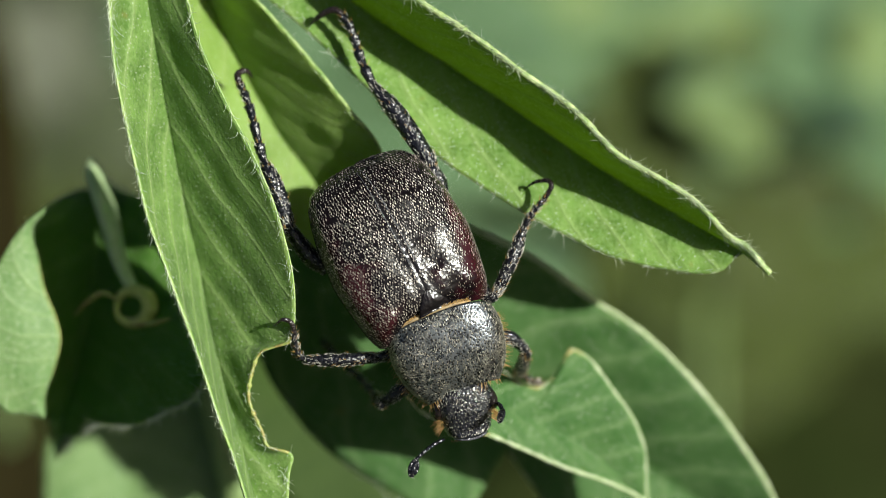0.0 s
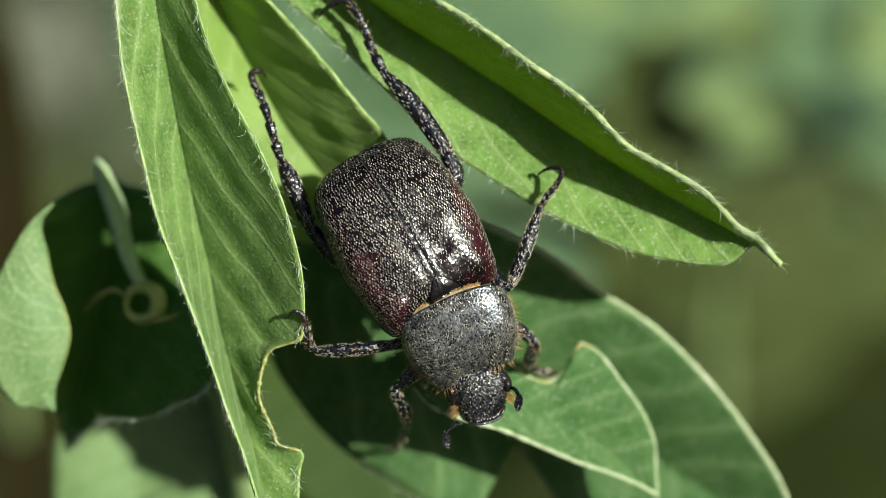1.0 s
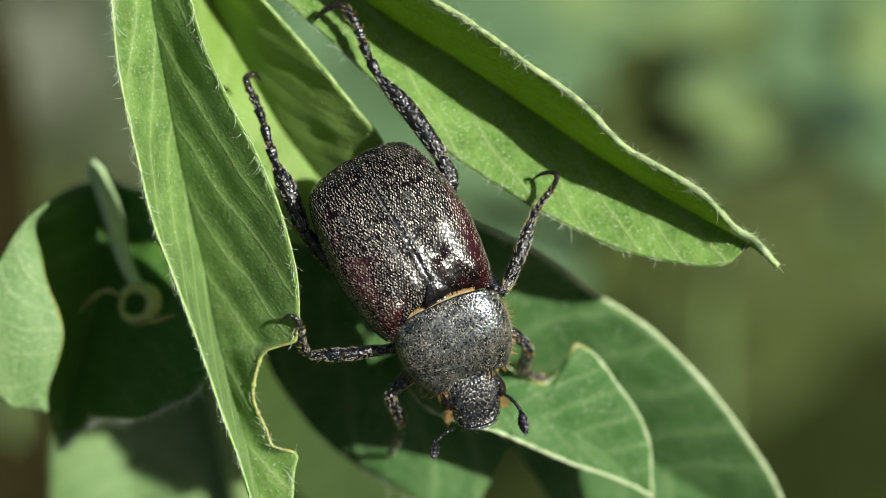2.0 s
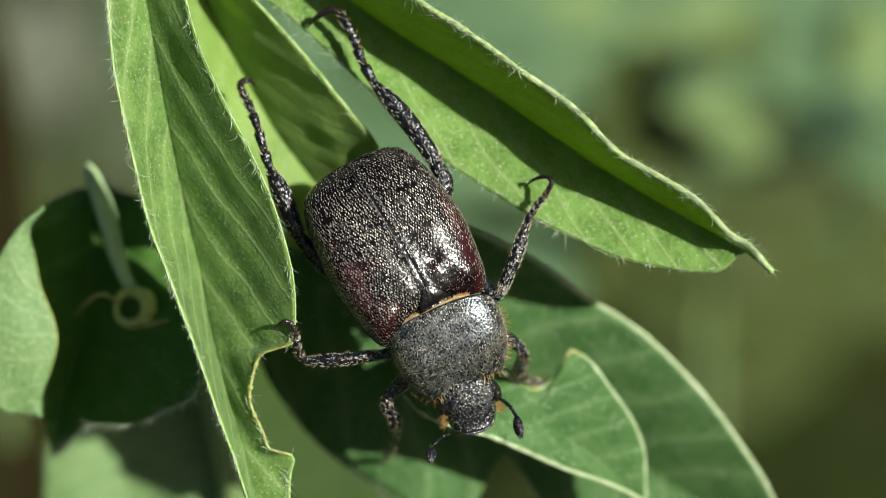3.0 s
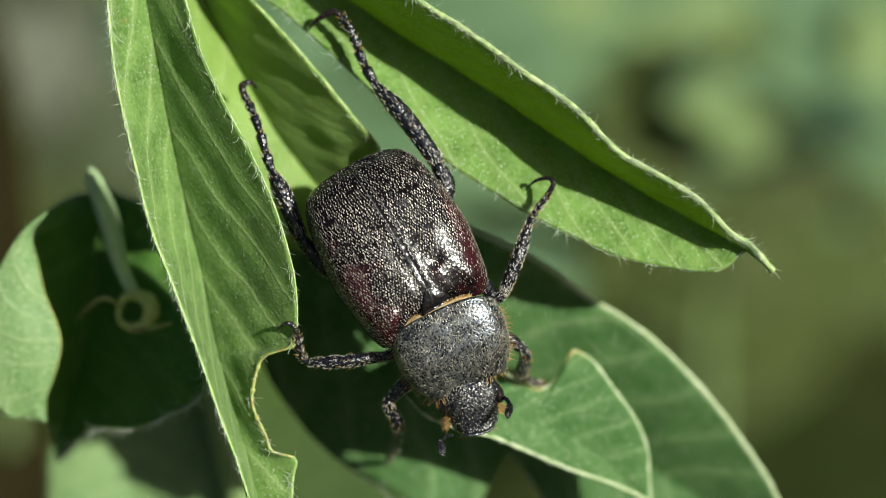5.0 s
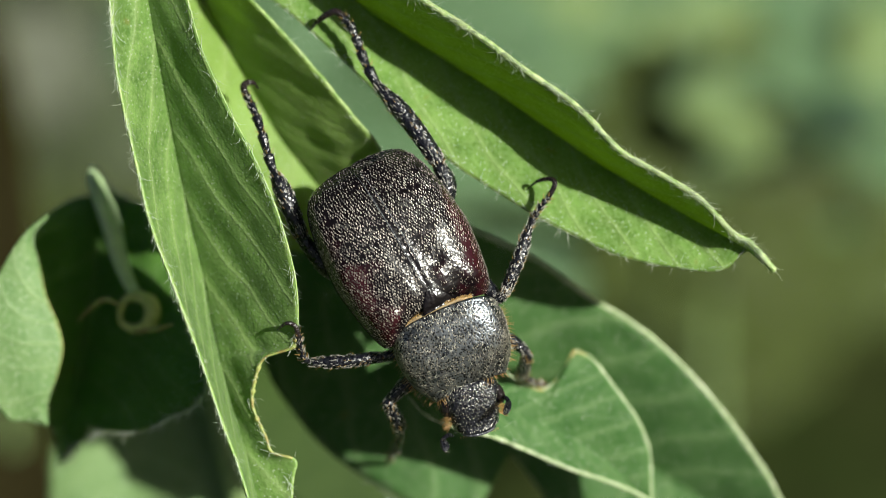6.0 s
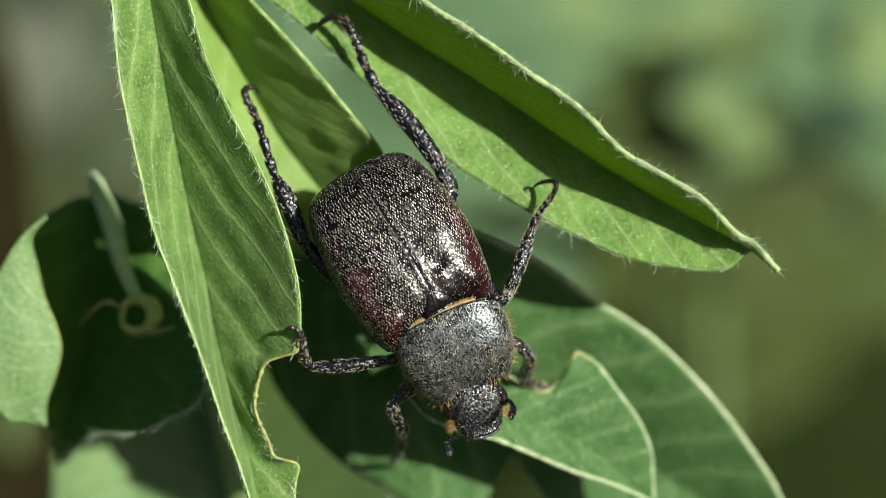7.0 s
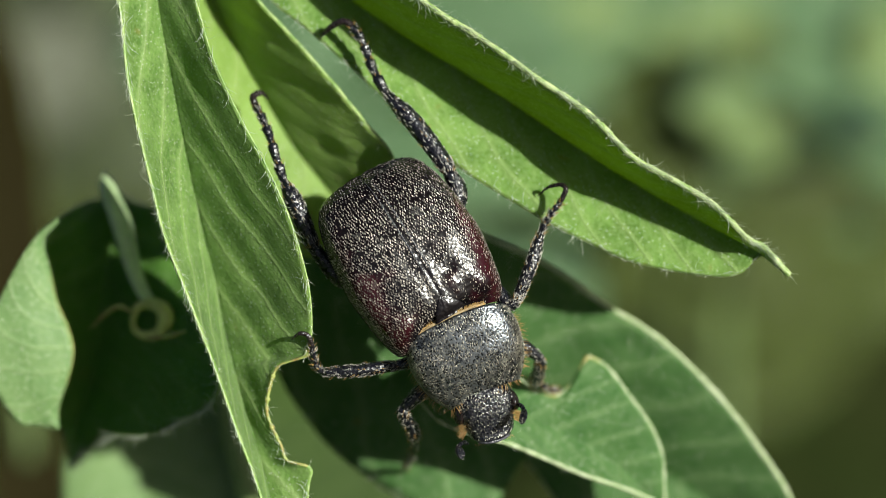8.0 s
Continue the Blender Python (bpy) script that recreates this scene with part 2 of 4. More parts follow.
# ---- mesh helpers ----
class Soup:
    """Vertices and faces in millimetres, gathered into one mesh."""

    def __init__(self):
        self.points, self.faces, self.uvs = [], [], []

    def grid(self, rows, uv=None, close=False):
        """rows[i][j] of points; uv(i, j) of texture places."""
        start, wide = len(self.points), len(rows[0])
        for row in rows:
            self.points.extend(tuple(p) for p in row)
        for i in range(len(rows) - 1):
            for j in range(wide if close else wide - 1):
                k = (j + 1) % wide
                self.faces.append((start + i * wide + j, start + i * wide + k, start + (i + 1) * wide + k, start + (i + 1) * wide + j))
                if uv:
                    self.uvs.extend((uv(i, j), uv(i, j + 1), uv(i + 1, j + 1), uv(i + 1, j)))
        return self

    def tube(self, line, radii, sides=10, flat=1.0, cap=True):
        """A round limb along line, with a radius at each point; flat squeezes it across the view."""
        line = [Vector(p) for p in line]
        normal = None
        rows = []
        for i, p in enumerate(line):
            way = (line[min(i + 1, len(line) - 1)] - line[max(i - 1, 0)])
            way = way.normalized() if way.length > 1e-9 else Vector((0, 0, 1))
            if normal is None:
                normal = way.orthogonal().normalized()
            normal = (normal - way * normal.dot(way))
            normal = normal.normalized() if normal.length > 1e-6 else way.orthogonal().normalized()
            other = way.cross(normal)
            rows.append([p + (normal * math.cos(a) + other * math.sin(a) * flat) * radii[i] for a in (2 * math.pi * k / sides for k in range(sides))])
        start = len(self.points)
        self.grid(rows, close=True)
        if cap:
            self.faces.append(tuple(start + k for k in reversed(range(sides))))
            self.faces.append(tuple(start + (len(rows) - 1) * sides + k for k in range(sides)))
        return self

    def ball(self, centre, radii, rings=10, sides=16, turn=0.0):
        rows = []
        for i in range(rings + 1):
            a = math.pi * (0.02 + 0.96 * i / rings)
            row = []
            for k in range(sides):
                b = 2 * math.pi * k / sides
                v = Vector((math.sin(a) * math.cos(b) * radii[0], math.sin(a) * math.sin(b) * radii[1], math.cos(a) * radii[2]))
                v.rotate(Euler((0, 0, radians(turn))))
                row.append(Vector(centre) + v)
            rows.append(row)
        start = len(self.points)
        self.grid(rows, close=True)
        self.faces.append(tuple(start + k for k in range(sides)))
        self.faces.append(tuple(start + rings * sides + k for k in range(sides)))
        return self

    def hair(self, root, way, length, radius, bend, steps=4):
        """One fine tapering hair that bends towards bend."""
        root, way, bend = Vector(root), Vector(way).normalized(), Vector(bend)
        line, p, w = [root], root, way
        for _ in range(steps):
            w = (w + bend / steps).normalized()
            p = p + w * (length / steps)
            line.append(p)
        return self.tube(line, [radius * (1 - 0.85 * i / steps) for i in range(steps + 1)], 3, cap=False)

    def mesh(self, name):
        data = bpy.data.meshes.new(name)
        data.from_pydata([(x * MM, y * MM, z * MM) for x, y, z in self.points], [], self.faces)
        if self.uvs:
            layer = data.uv_layers.new(name="UVMap")
            layer.data.foreach_set("uv", [c for uv in self.uvs for c in uv])
        data.polygons.foreach_set("use_smooth", [True] * len(data.polygons))
        data.update()
        return data


def part(name, soup, material, parent, label="", kind=""):
    data = soup.mesh(name)
    data.materials.append(material)
    ob = new(name, data)
    ob.parent = parent
    return tagged(ob, label, kind=kind)


def smooth(points, n):
    """n points on a smooth curve through the given ones."""
    p = np.array(points, float)
    p = np.vstack((2 * p[0] - p[1], p, 2 * p[-1] - p[-2]))
    u = np.linspace(0, len(points) - 1 - 1e-9, n)
    i = u.astype(int)
    f = (u - i)[:, None]
    a, b, c, d = p[i], p[i + 1], p[i + 2], p[i + 3]
    return 0.5 * (2 * b + (c - a) * f + (2 * a - 5 * b + 4 * c - d) * f ** 2 + (3 * b - a - 3 * c + d) * f ** 3)


def taper(values, n):
    return np.interp(np.linspace(0, 1, n), np.linspace(0, 1, len(values)), values)


def eased(x, xs, ys):
    """A value between the given ones, without corners."""
    reach = 0.5 * min(abs(b - a) for a, b in zip(xs, xs[1:])) + 0.04 * (xs[-1] - xs[0])
    return float(sum(np.interp(x + reach * k, xs, ys) * w for k, w in ((-1, 0.1), (-0.66, 0.14), (-0.33, 0.17), (0, 0.18), (0.33, 0.17), (0.66, 0.14), (1, 0.1))))


def shifted(dx, dz, turn, centre):
    """A small drift in the view's plane: dx, dz millimetres and a clockwise turn in degrees about centre."""
    c = Vector(centre) * MM
    return Matrix.Translation(c + Vector((dx, 0, dz)) * MM) @ pose(0, 0, 0, 0, turn, 0) @ Matrix.Translation(-c)


# ---- ground ----
def ground():
    s = Soup()
    n = 60
    rows = []
    for i in range(n + 1):
        row = []
        for j in range(n + 1):
            u, v = 2 * j / n - 1, 2 * i / n - 1
            x, y = 400 * u + 399600 * u ** 7, 400 * v + 399600 * v ** 7
            fade = math.exp(-(x * x + y * y) / 250000)
            row.append((x, y, fade * 14 * noise.noise((x * 0.02, y * 0.02, 3.0)) + fade * 5 * noise.noise((x * 0.06, y * 0.06, 9.0))))
        rows.append(row)
    s.grid(rows)
    ob = part("ground", s, ground_material(), None)
    ob.location = (0, 0, -0.27)
    return tagged(ob, "olive brown meadow soil with moss far below", "ground", kind="structure")


ground()


# ---- leaves ----
class Blade:
    """A leaflet, folded along its midrib, from the midrib's and the two edges' courses."""

    def __init__(self, mid, left, right, bulge=0.12, wave=0.05, veins=7.0, slant=2.7, rows=150, half=14, seed=0, ripple=0.028):
        axis = Vector(mid[-1]) - Vector(mid[0])
        axis = np.array((axis.x, 0, axis.z)) / math.hypot(axis.x, axis.z)

        def course(points):
            line = smooth(points, 700)
            way = np.maximum.accumulate(line @ axis + np.linspace(0, 1e-3, 700))
            way = (way - way[0]) / (way[-1] - way[0])
            return np.stack([np.interp(np.linspace(0, 1, rows), way, line[:, k]) for k in range(3)], 1)

        self.mid, self.left, self.right = course(mid), course(left), course(right)
        widths = [(np.linalg.norm(a - m), np.linalg.norm(b - m)) for a, m, b in zip(self.left, self.mid, self.right)]
        self.most = [max(w[0] for w in widths), max(w[1] for w in widths)]
        self.widths = widths
        self.grid = []
        for i in range(rows):
            row = []
            along = i / (rows - 1)
            for j in range(-half, half + 1):
                u = abs(j) / half
                edge = self.left[i] if j < 0 else self.right[i]
                p = self.mid[i] * (1 - u) + edge * u
                wide = np.linalg.norm(edge - self.mid[i])
                lift = -bulge * wide * 4 * u * (1 - u) * 0.5
                lift -= ripple * math.cos(2 * math.pi * (along * veins - u * slant * wide / self.most[0 if j < 0 else 1])) * u * (1 - u) * 4 * min(1, wide)
                lift += wave * noise.noise((p[0] * 0.9 + seed, p[1] * 0.9, p[2] * 0.9)) * (0.4 + u)
                row.append((p[0], p[1] + lift, p[2]))
            self.grid.append(row)
        self.half, self.rows = half, rows
        self.edge = {"left": np.array([r[0] for r in self.grid]), "right": np.array([r[-1] for r in self.grid])}
        self.rib = np.array([r[half] for r in self.grid])

    def build(self, parent, material, label, rim=(0.05, 0.05), hairs=None, rib=0.07, chewed=None, edging=None):
        def place(i, j):
            u = j / self.half - 1
            side = 0 if u < 0 else 1
            return 0.5 + 0.5 * u * self.widths[i][side] / self.most[side], i / (self.rows - 1)

        s = Soup().grid(self.grid, uv=place)
        ob = part("leaf", s, material, parent, label)
        thick = ob.modifiers.new("thickness", 'SOLIDIFY')
        thick.thickness, thick.offset = 0.11 * MM, 0
        for side, line in self.edge.items():
            grain = [(rim[0] if side == "left" else rim[1]) * (0.85 + 0.3 * noise.noise((i * 0.13, 2.0, len(side))) + 0.3 * noise.noise((i * 0.77, 5.0, len(side)))) for i in range(len(line))]
            part("rim", Soup().tube(line, grain, 7), edging or RIM, ob, "pale green thickened leaf edge")
        if rib:
            r = taper((rib, rib * 0.8, rib * 0.35), self.rows)
            part("midrib", Soup().tube(self.rib + np.array((0, 0.04, 0)), r, 8), RIB, ob)
        if chewed:
            side, a, b = chewed
            line = self.edge[side][int(a * self.rows):int(b * self.rows)] + np.array((0, -0.02, 0))
            grain = [0.028 + 0.10 * abs(noise.noise((i * 0.45, 7.0, a))) for i in range(len(line))]
            part("chewed_edge", Soup().tube(line, grain, 7), CHEWED, ob, "yellow-brown dried bite edge")
        for side, count, size in (hairs or ()):
            self.fringe(ob, side, count, size)
        return ob

    def fringe(self, ob, side, count, size):
        """Fine pale hairs that stand out from an edge, leaning towards the tip."""
        rnd = random.Random(count + len(side))
        line = self.edge[side]
        s = Soup()
        for _ in range(count):
            i = rnd.randrange(3, self.rows - 3)
            if noise.noise((i * 0.11, 3.0, float(len(side)))) + 0.5 * noise.noise((i * 0.4, 8.0, float(len(side)))) < rnd.uniform(-0.55, 0.25):
                continue
            p, way = Vector(line[i]).lerp(Vector(line[i + 1]), rnd.random()), (Vector(line[i + 2]) - Vector(line[i - 2])).normalized()
            out = (p - Vector(self.rib[i])).normalized()
            start = out * rnd.uniform(-0.3, 1.1) + way * rnd.choice((1, 1, 1, -1)) * rnd.uniform(0.9, 1.6) + Vector((0, rnd.uniform(-0.7, 0.2), 0))
            bend = out * rnd.uniform(-2.6, 2.0) + way * rnd.uniform(-1.0, 1.4) + Vector((rnd.uniform(-1, 1), rnd.uniform(-1.4, 1.4), rnd.uniform(-1, 1)))
            s.hair(p + out * rnd.uniform(-0.16, 0.03) + Vector((0, rnd.uniform(-0.1, 0.02), 0)), start, size * rnd.uniform(0.35, 1.25) ** 1.4, rnd.uniform(0.0055, 0.0100), bend, 7)
        return part("hair_fringe", s, LEAF_HAIR, ob, "fine pale hairs along the leaf edge", kind="stuff")


plant = new("clover_plant")
plant.matrix_world = BASE
tagged(plant, "hairy green clover-like plant with folded, chewed leaflets", "plant")

blade_a = Blade(
    [(-8.97, 0.5, 8.42), (-8.9, 0.6, 7.42), (-8.56, 0.9, 5.26), (-8.22, 1.15, 3.24), (-7.84, 1.5, 1.21), (-7.43, 1.7, -0.67), (-7.05, 1.6, -2.55), (-6.52, 1.2, -4.4), (-5.98, 0.8, -6.06), (-5.25, 0.2, -8.68)],
    [(-10.13, -0.6, 8.27), (-9.87, -0.6, 7.28), (-9.7, -0.7, 5.62), (-9.52, -0.8, 4.62), (-9.02, -0.9, 2.48), (-8.57, -0.9, 0.67), (-7.96, -0.8, -0.97), (-7.25, -0.6, -2.95), (-6.51, -0.5, -5.11), (-6.03, -0.4, -6.44), (-5.37, -0.3, -8.61)],
    [(-7.83, -0.3, 8.31), (-7.6, -0.4, 7.3), (-7.14, -0.55, 5.8), (-6.33, -0.65, 4.05), (-5.67, -0.7, 2.82), (-5.01, -0.65, 1.33), (-4.56, -0.55, -0.15), (-4.37, -0.4, -1.3), (-4.38, -0.15, -2.39), (-4.53, 0, -2.85), (-5.25, 0.2, -3.08), (-5.56, 0.3, -3.5), (-5.74, 0.4, -4.34), (-5.65, 0.4, -4.85), (-5.33, 0.4, -5.52), (-5.13, 0.35, -5.98), (-4.44, 0.3, -6.21), (-4.52, 0.3, -6.85), (-4.59, 0.3, -8.69)],
    bulge=-0.03, rows=260, half=32, ripple=0.038)
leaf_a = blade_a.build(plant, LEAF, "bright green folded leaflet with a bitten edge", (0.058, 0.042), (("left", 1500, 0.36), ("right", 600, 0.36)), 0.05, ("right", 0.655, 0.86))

blade_b = Blade(
    [(-8.09, 3.5, 9.18), (-7.64, 3.5, 8.12), (-6.98, 3.5, 6.8), (-6.14, 3.6, 5.22), (-5.23, 3.7, 3.64), (-4.24, 4, 2.33), (-3.38, 4.4, 1.09), (-2.58, 4.6, -0.16)],
    # left edge widened unseen behind blade_a to keep sun off the curled leaf
    [(-9.07, 1.2, 8.85), (-8.7, 1.3, 6.48), (-8.1, 1.5, 4.46), (-8.1, 2.3, 2.4), (-7.6, 2.8, 0.75), (-4.8, 3.7, 0.0), (-2.58, 4.6, -0.16)],
    [(-6.9, 1.5, 8.9), (-5.87, 1.5, 7.61), (-4.85, 1.5, 6.5), (-3.82, 1.5, 5.31), (-2.8, 1.6, 4.04), (-2.09, 1.8, 3.19), (-1.56, 3.2, 1.77), (-1.85, 4, 0.55), (-2.58, 4.6, -0.16)],
    bulge=0.03, wave=0.12, seed=5, half=28, ripple=0.022)
blade_b.build(plant, LEAF_LIT, "yellow-green folded leaflet behind the beetle, half sunlit", (0.05, 0.065), (("right", 90, 0.3),), 0.06)

blade_c = Blade(
    [(-4.24, 2.6, 8.7), (-2.84, 2.5, 7.56), (-1.11, 2.4, 6.39), (0.28, 2.3, 5.52), (2, 2.2, 4.38), (3.72, 2.1, 3.19), (5.43, 1.9, 2.08), (7.11, 1.6, 1.08), (8.74, 1, 0.15), (9.78, 0.6, -0.69)],
    [(-2.38, -0.6, 8.6), (-0.81, -0.8, 7.25), (0.76, -0.9, 6.22), (2.4, -0.95, 5.02), (3.71, -0.95, 4.12), (5.03, -0.8, 2.81), (6.04, -0.6, 2.24), (7.4, -0.3, 1.43), (8.45, 0.1, 0.43), (8.99, 0.4, 0.15), (9.78, 0.6, -0.69)],
    [(-6.59, 1.8, 8.59), (-5.38, 1.7, 7.55), (-4.16, 1.6, 6.55), (-2.45, 1.4, 4.96), (-0.75, 1.3, 3.34), (0.1, 1.2, 2.57), (1.29, 1.2, 1.8), (2.82, 1.1, 0.87), (3.66, 1.1, 0.44), (5.19, 1.1, -0.24), (7.06, 1.1, -0.63), (8.23, 1, -0.66), (8.73, 0.9, -0.24), (9.05, 0.8, 0.02), (9.78, 0.6, -0.69)],
    bulge=0.10, rows=220, half=28, seed=9, ripple=0.022)
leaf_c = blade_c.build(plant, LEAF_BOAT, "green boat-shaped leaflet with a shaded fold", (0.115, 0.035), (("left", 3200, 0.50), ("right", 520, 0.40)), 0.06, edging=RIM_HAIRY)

blade_d = Blade(
    [(-5.51, 5.4, -0.71), (-2.6, 5.1, -2.15), (0.29, 5.9, -3.63), (3.08, 6.9, -5.17), (5.86, 7, -6.67), (9.55, 6.8, -9.05), (11.35, 6.5, -10.49)],
    [(-5.56, 6, 1.12), (-3.35, 5.6, 2.02), (-1.16, 5.4, 1.47), (1.01, 5.3, 0.52), (2.91, 5.2, -0.38), (4.63, 5.2, -1.61), (5.71, 5.2, -2.24), (6.99, 5.3, -3.24), (8.45, 5.4, -4.79), (9.56, 5.6, -6.26), (10.7, 5.9, -8.11), (11.35, 6.5, -10.49)],
    [(-6.33, 6.4, -2.19), (-5.79, 6.5, -4.04), (-4.68, 6.6, -5.7), (-3.55, 6.3, -6.78), (-1.89, 5.9, -7.85), (0.3, 5.8, -8.92), (1.22, 6.1, -8.05), (1.87, 6.7, -6.64), (2.79, 6.9, -7.58), (4, 6.8, -9.05), (6.76, 6.7, -10.52), (11.35, 6.5, -10.49)],
    bulge=0.06, veins=9.0, slant=2.0, rows=200, seed=13)
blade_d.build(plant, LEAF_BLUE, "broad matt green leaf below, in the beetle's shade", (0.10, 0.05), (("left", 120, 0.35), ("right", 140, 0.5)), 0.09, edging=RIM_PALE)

blade_e = Blade(
    [(-1.02, 2.3, -3.99), (0.1, 2.4, -4.31), (1.15, 2.7, -4.71), (2.92, 3.4, -5.43), (4.72, 4, -6.55), (6.45, 4.4, -8.02)],
    [(-0.85, 2.3, -3.44), (0.02, 2.4, -3.31), (0.97, 2.7, -3.46), (1.68, 3, -3.74), (2.3, 3.3, -4.2), (3.01, 3.5, -4.39), (3.55, 3.6, -3.95), (3.82, 3.7, -3.34), (4.03, 3.7, -3.2), (4.62, 3.8, -3.56), (5.33, 3.9, -4.5), (5.96, 4, -5.4), (6.34, 4.2, -6.39), (6.38, 4.3, -7.29), (6.45, 4.4, -8.02)],
    [(-1.19, 2.2, -4.47), (-0.59, 2.2, -5.08), (0.36, 2.2, -5.45), (1.49, 2.5, -5.79), (2.54, 2.9, -6.26), (3.79, 3.2, -6.82), (4.87, 3.6, -7.22), (5.78, 4, -7.62), (6.45, 4.4, -8.02)],
    bulge=0.08, veins=9.0, slant=2.0, rows=200, seed=17)
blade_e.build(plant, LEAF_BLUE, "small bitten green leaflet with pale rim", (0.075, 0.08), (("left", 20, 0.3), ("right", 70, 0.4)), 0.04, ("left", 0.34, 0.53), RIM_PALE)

blade_f = Blade(
    [(-11.41, 6.8, 1.91), (-11.33, 6.6, 0.39), (-11.74, 6.8, -2.2), (-12.33, 7.5, -4.47), (-12.64, 7.2, -6.13), (-12.79, 7.3, -6.97)],
    [(-10.68, 6.4, 1.76), (-8.26, 5.6, 1.11), (-7.55, 4.2, -1.05), (-7.19, 2.6, -2.76), (-7.43, 1.7, -4.35), (-8.54, 2.3, -5.08), (-9.7, 3.1, -5.53), (-10.97, 4.4, -5.64), (-12.05, 6.5, -6.25), (-12.79, 7.3, -6.97)],
    [(-12, 6.4, 1.82), (-12.58, 5.2, 1.38), (-13.18, 4.3, 0.64), (-13.71, 4.3, -0.34), (-14.18, 4.4, -2.13), (-14.22, 5, -3.77), (-14.02, 6.2, -5.03), (-13.35, 7, -5.46), (-13.07, 7.2, -5.75), (-12.79, 7.3, -6.97)],
    bulge=0.10, wave=0.25, veins=9.0, slant=2.0, seed=21)
leaf_f = blade_f.build(plant, LEAF_SHADED, "curled matt green leaf, half in shade, with a pointed tip", (0.05, 0.05), (("left", 2200, 0.50), ("right", 60, 0.4)), 0.05)

# the part of that leaf which folds over and shows its pale underside to the sun
outer = smooth([(-12.34, 3.2, 1.21), (-13.04, 3, 0.63), (-13.68, 2.9, -0.33), (-14.47, 2.9, -2.08), (-14.49, 3, -3.65), (-13.77, 3.3, -5.04), (-13.14, 3.5, -5.2), (-12.53, 3.7, -5.34)], 70)
inner = smooth([(-12.34, 3.2, 1.21), (-12.85, 3.3, 0.54), (-12.68, 3.3, -0.42), (-12.47, 3.3, -1.39), (-12.12, 3.3, -2.27), (-11.99, 3.3, -2.97), (-12.21, 3.4, -3.85), (-12.51, 3.6, -4.66), (-12.53, 3.7, -5.34)], 70)
rows = []
for i in range(70):
    row = []
    for j in range(17):
        q = outer[i] * (1 - j / 16) + inner[i] * j / 16
        row.append((q[0], q[1] - 0.12 * math.sin(math.pi * j / 16) + 0.10 * noise.noise((q[0] * 0.8, q[2] * 0.8, 2.0)), q[2]))
    rows.append(row)
flap = part("flap", Soup().grid(rows, uv=lambda i, j: (0.52 + 0.42 * j / 16, i / 69)), LEAF_UNDER, leaf_f, "pale sunlit underside folded over")
thick = flap.modifiers.new("thickness", 'SOLIDIFY')
thick.thickness, thick.offset = 0.11 * MM, 0
part("flap_edge", Soup().tube([r[-1] for r in rows], [0.045] * 70, 7), CHEWED, leaf_f, "brownish edge of the fold")

blade_g = Blade(
    [(-10.72, 12.4, -4.95), (-11.02, 12.2, -7.48), (-11.32, 12, -12.54)],
    [(-10.51, 12.4, -4.95), (-8.39, 12.3, -5.35), (-7.28, 12.2, -6.67), (-6.88, 12.1, -8.59), (-6.67, 12, -12.54)],
    [(-11.02, 12.4, -4.95), (-13.04, 12.1, -5.66), (-13.9, 12, -6.88), (-14.06, 11.9, -8.59), (-14.06, 11.8, -12.54)],
    bulge=0.08, veins=9.0, slant=2.0, rows=120, seed=25)
blade_g.build(plant, LEAF_UNDER, "blurred sunlit pale green leaf", (0.05, 0.05), None, 0.06)

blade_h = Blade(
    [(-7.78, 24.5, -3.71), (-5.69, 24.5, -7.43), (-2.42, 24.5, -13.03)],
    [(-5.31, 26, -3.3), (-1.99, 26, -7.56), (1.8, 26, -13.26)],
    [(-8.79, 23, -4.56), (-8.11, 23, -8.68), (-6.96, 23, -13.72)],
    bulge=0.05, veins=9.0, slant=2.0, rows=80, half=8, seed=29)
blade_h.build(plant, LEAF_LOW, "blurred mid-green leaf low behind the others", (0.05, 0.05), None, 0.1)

blade_i = Blade(
    [(-10.11, 14, -4.07), (-9.29, 14, -7.35), (-8.68, 14, -11.44)],
    [(-7.91, 14.5, -3.69), (-7.09, 14.5, -6.57), (-6.67, 14.5, -11.51)],
    [(-11.46, 13.5, -4.86), (-11.57, 13.5, -7.7), (-11.26, 13.5, -11.36)],
    bulge=0.06, veins=9.0, slant=2.0, rows=80, half=8, seed=33)
blade_i.build(plant, LEAF_SHADED, "blurred dark green leaf in the shade of the others", (0.05, 0.05), None, 0.08)

# the rolled leaf stalk beside the curled leaf, with its small ring
curl = smooth([(-11.44, 5.9, 2.76), (-11.23, 5.5, 2.23), (-10.89, 5.2, 1.37), (-10.6, 5, 0.47), (-10.37, 4.8, -0.34), (-10.04, 4.6, -1.06), (-9.67, 4.4, -1.55)], 60)
part("petiole", Soup().tube(curl, taper((.10, .40, .42, .38, .32, .28, .24), 60), 12, 0.6), PALE_LIT, plant, "pale leaf stalk")
ring = smooth([(-10.39, 4.7, -1.96), (-10.21, 4.5, -1.56), (-9.77, 4.3, -1.41), (-9.36, 4.1, -1.59), (-9.26, 4.1, -1.98), (-9.47, 4.2, -2.33), (-9.9, 4.4, -2.45), (-10.3, 4.6, -2.27), (-10.39, 4.7, -1.96)], 44)
part("leaf_curl", Soup().tube(ring, taper((.09, .13, .18, .25, .27, .22, .15, .11, .09), 44), 10), CURL_LIT, plant, "small yellow-green leaf curl")
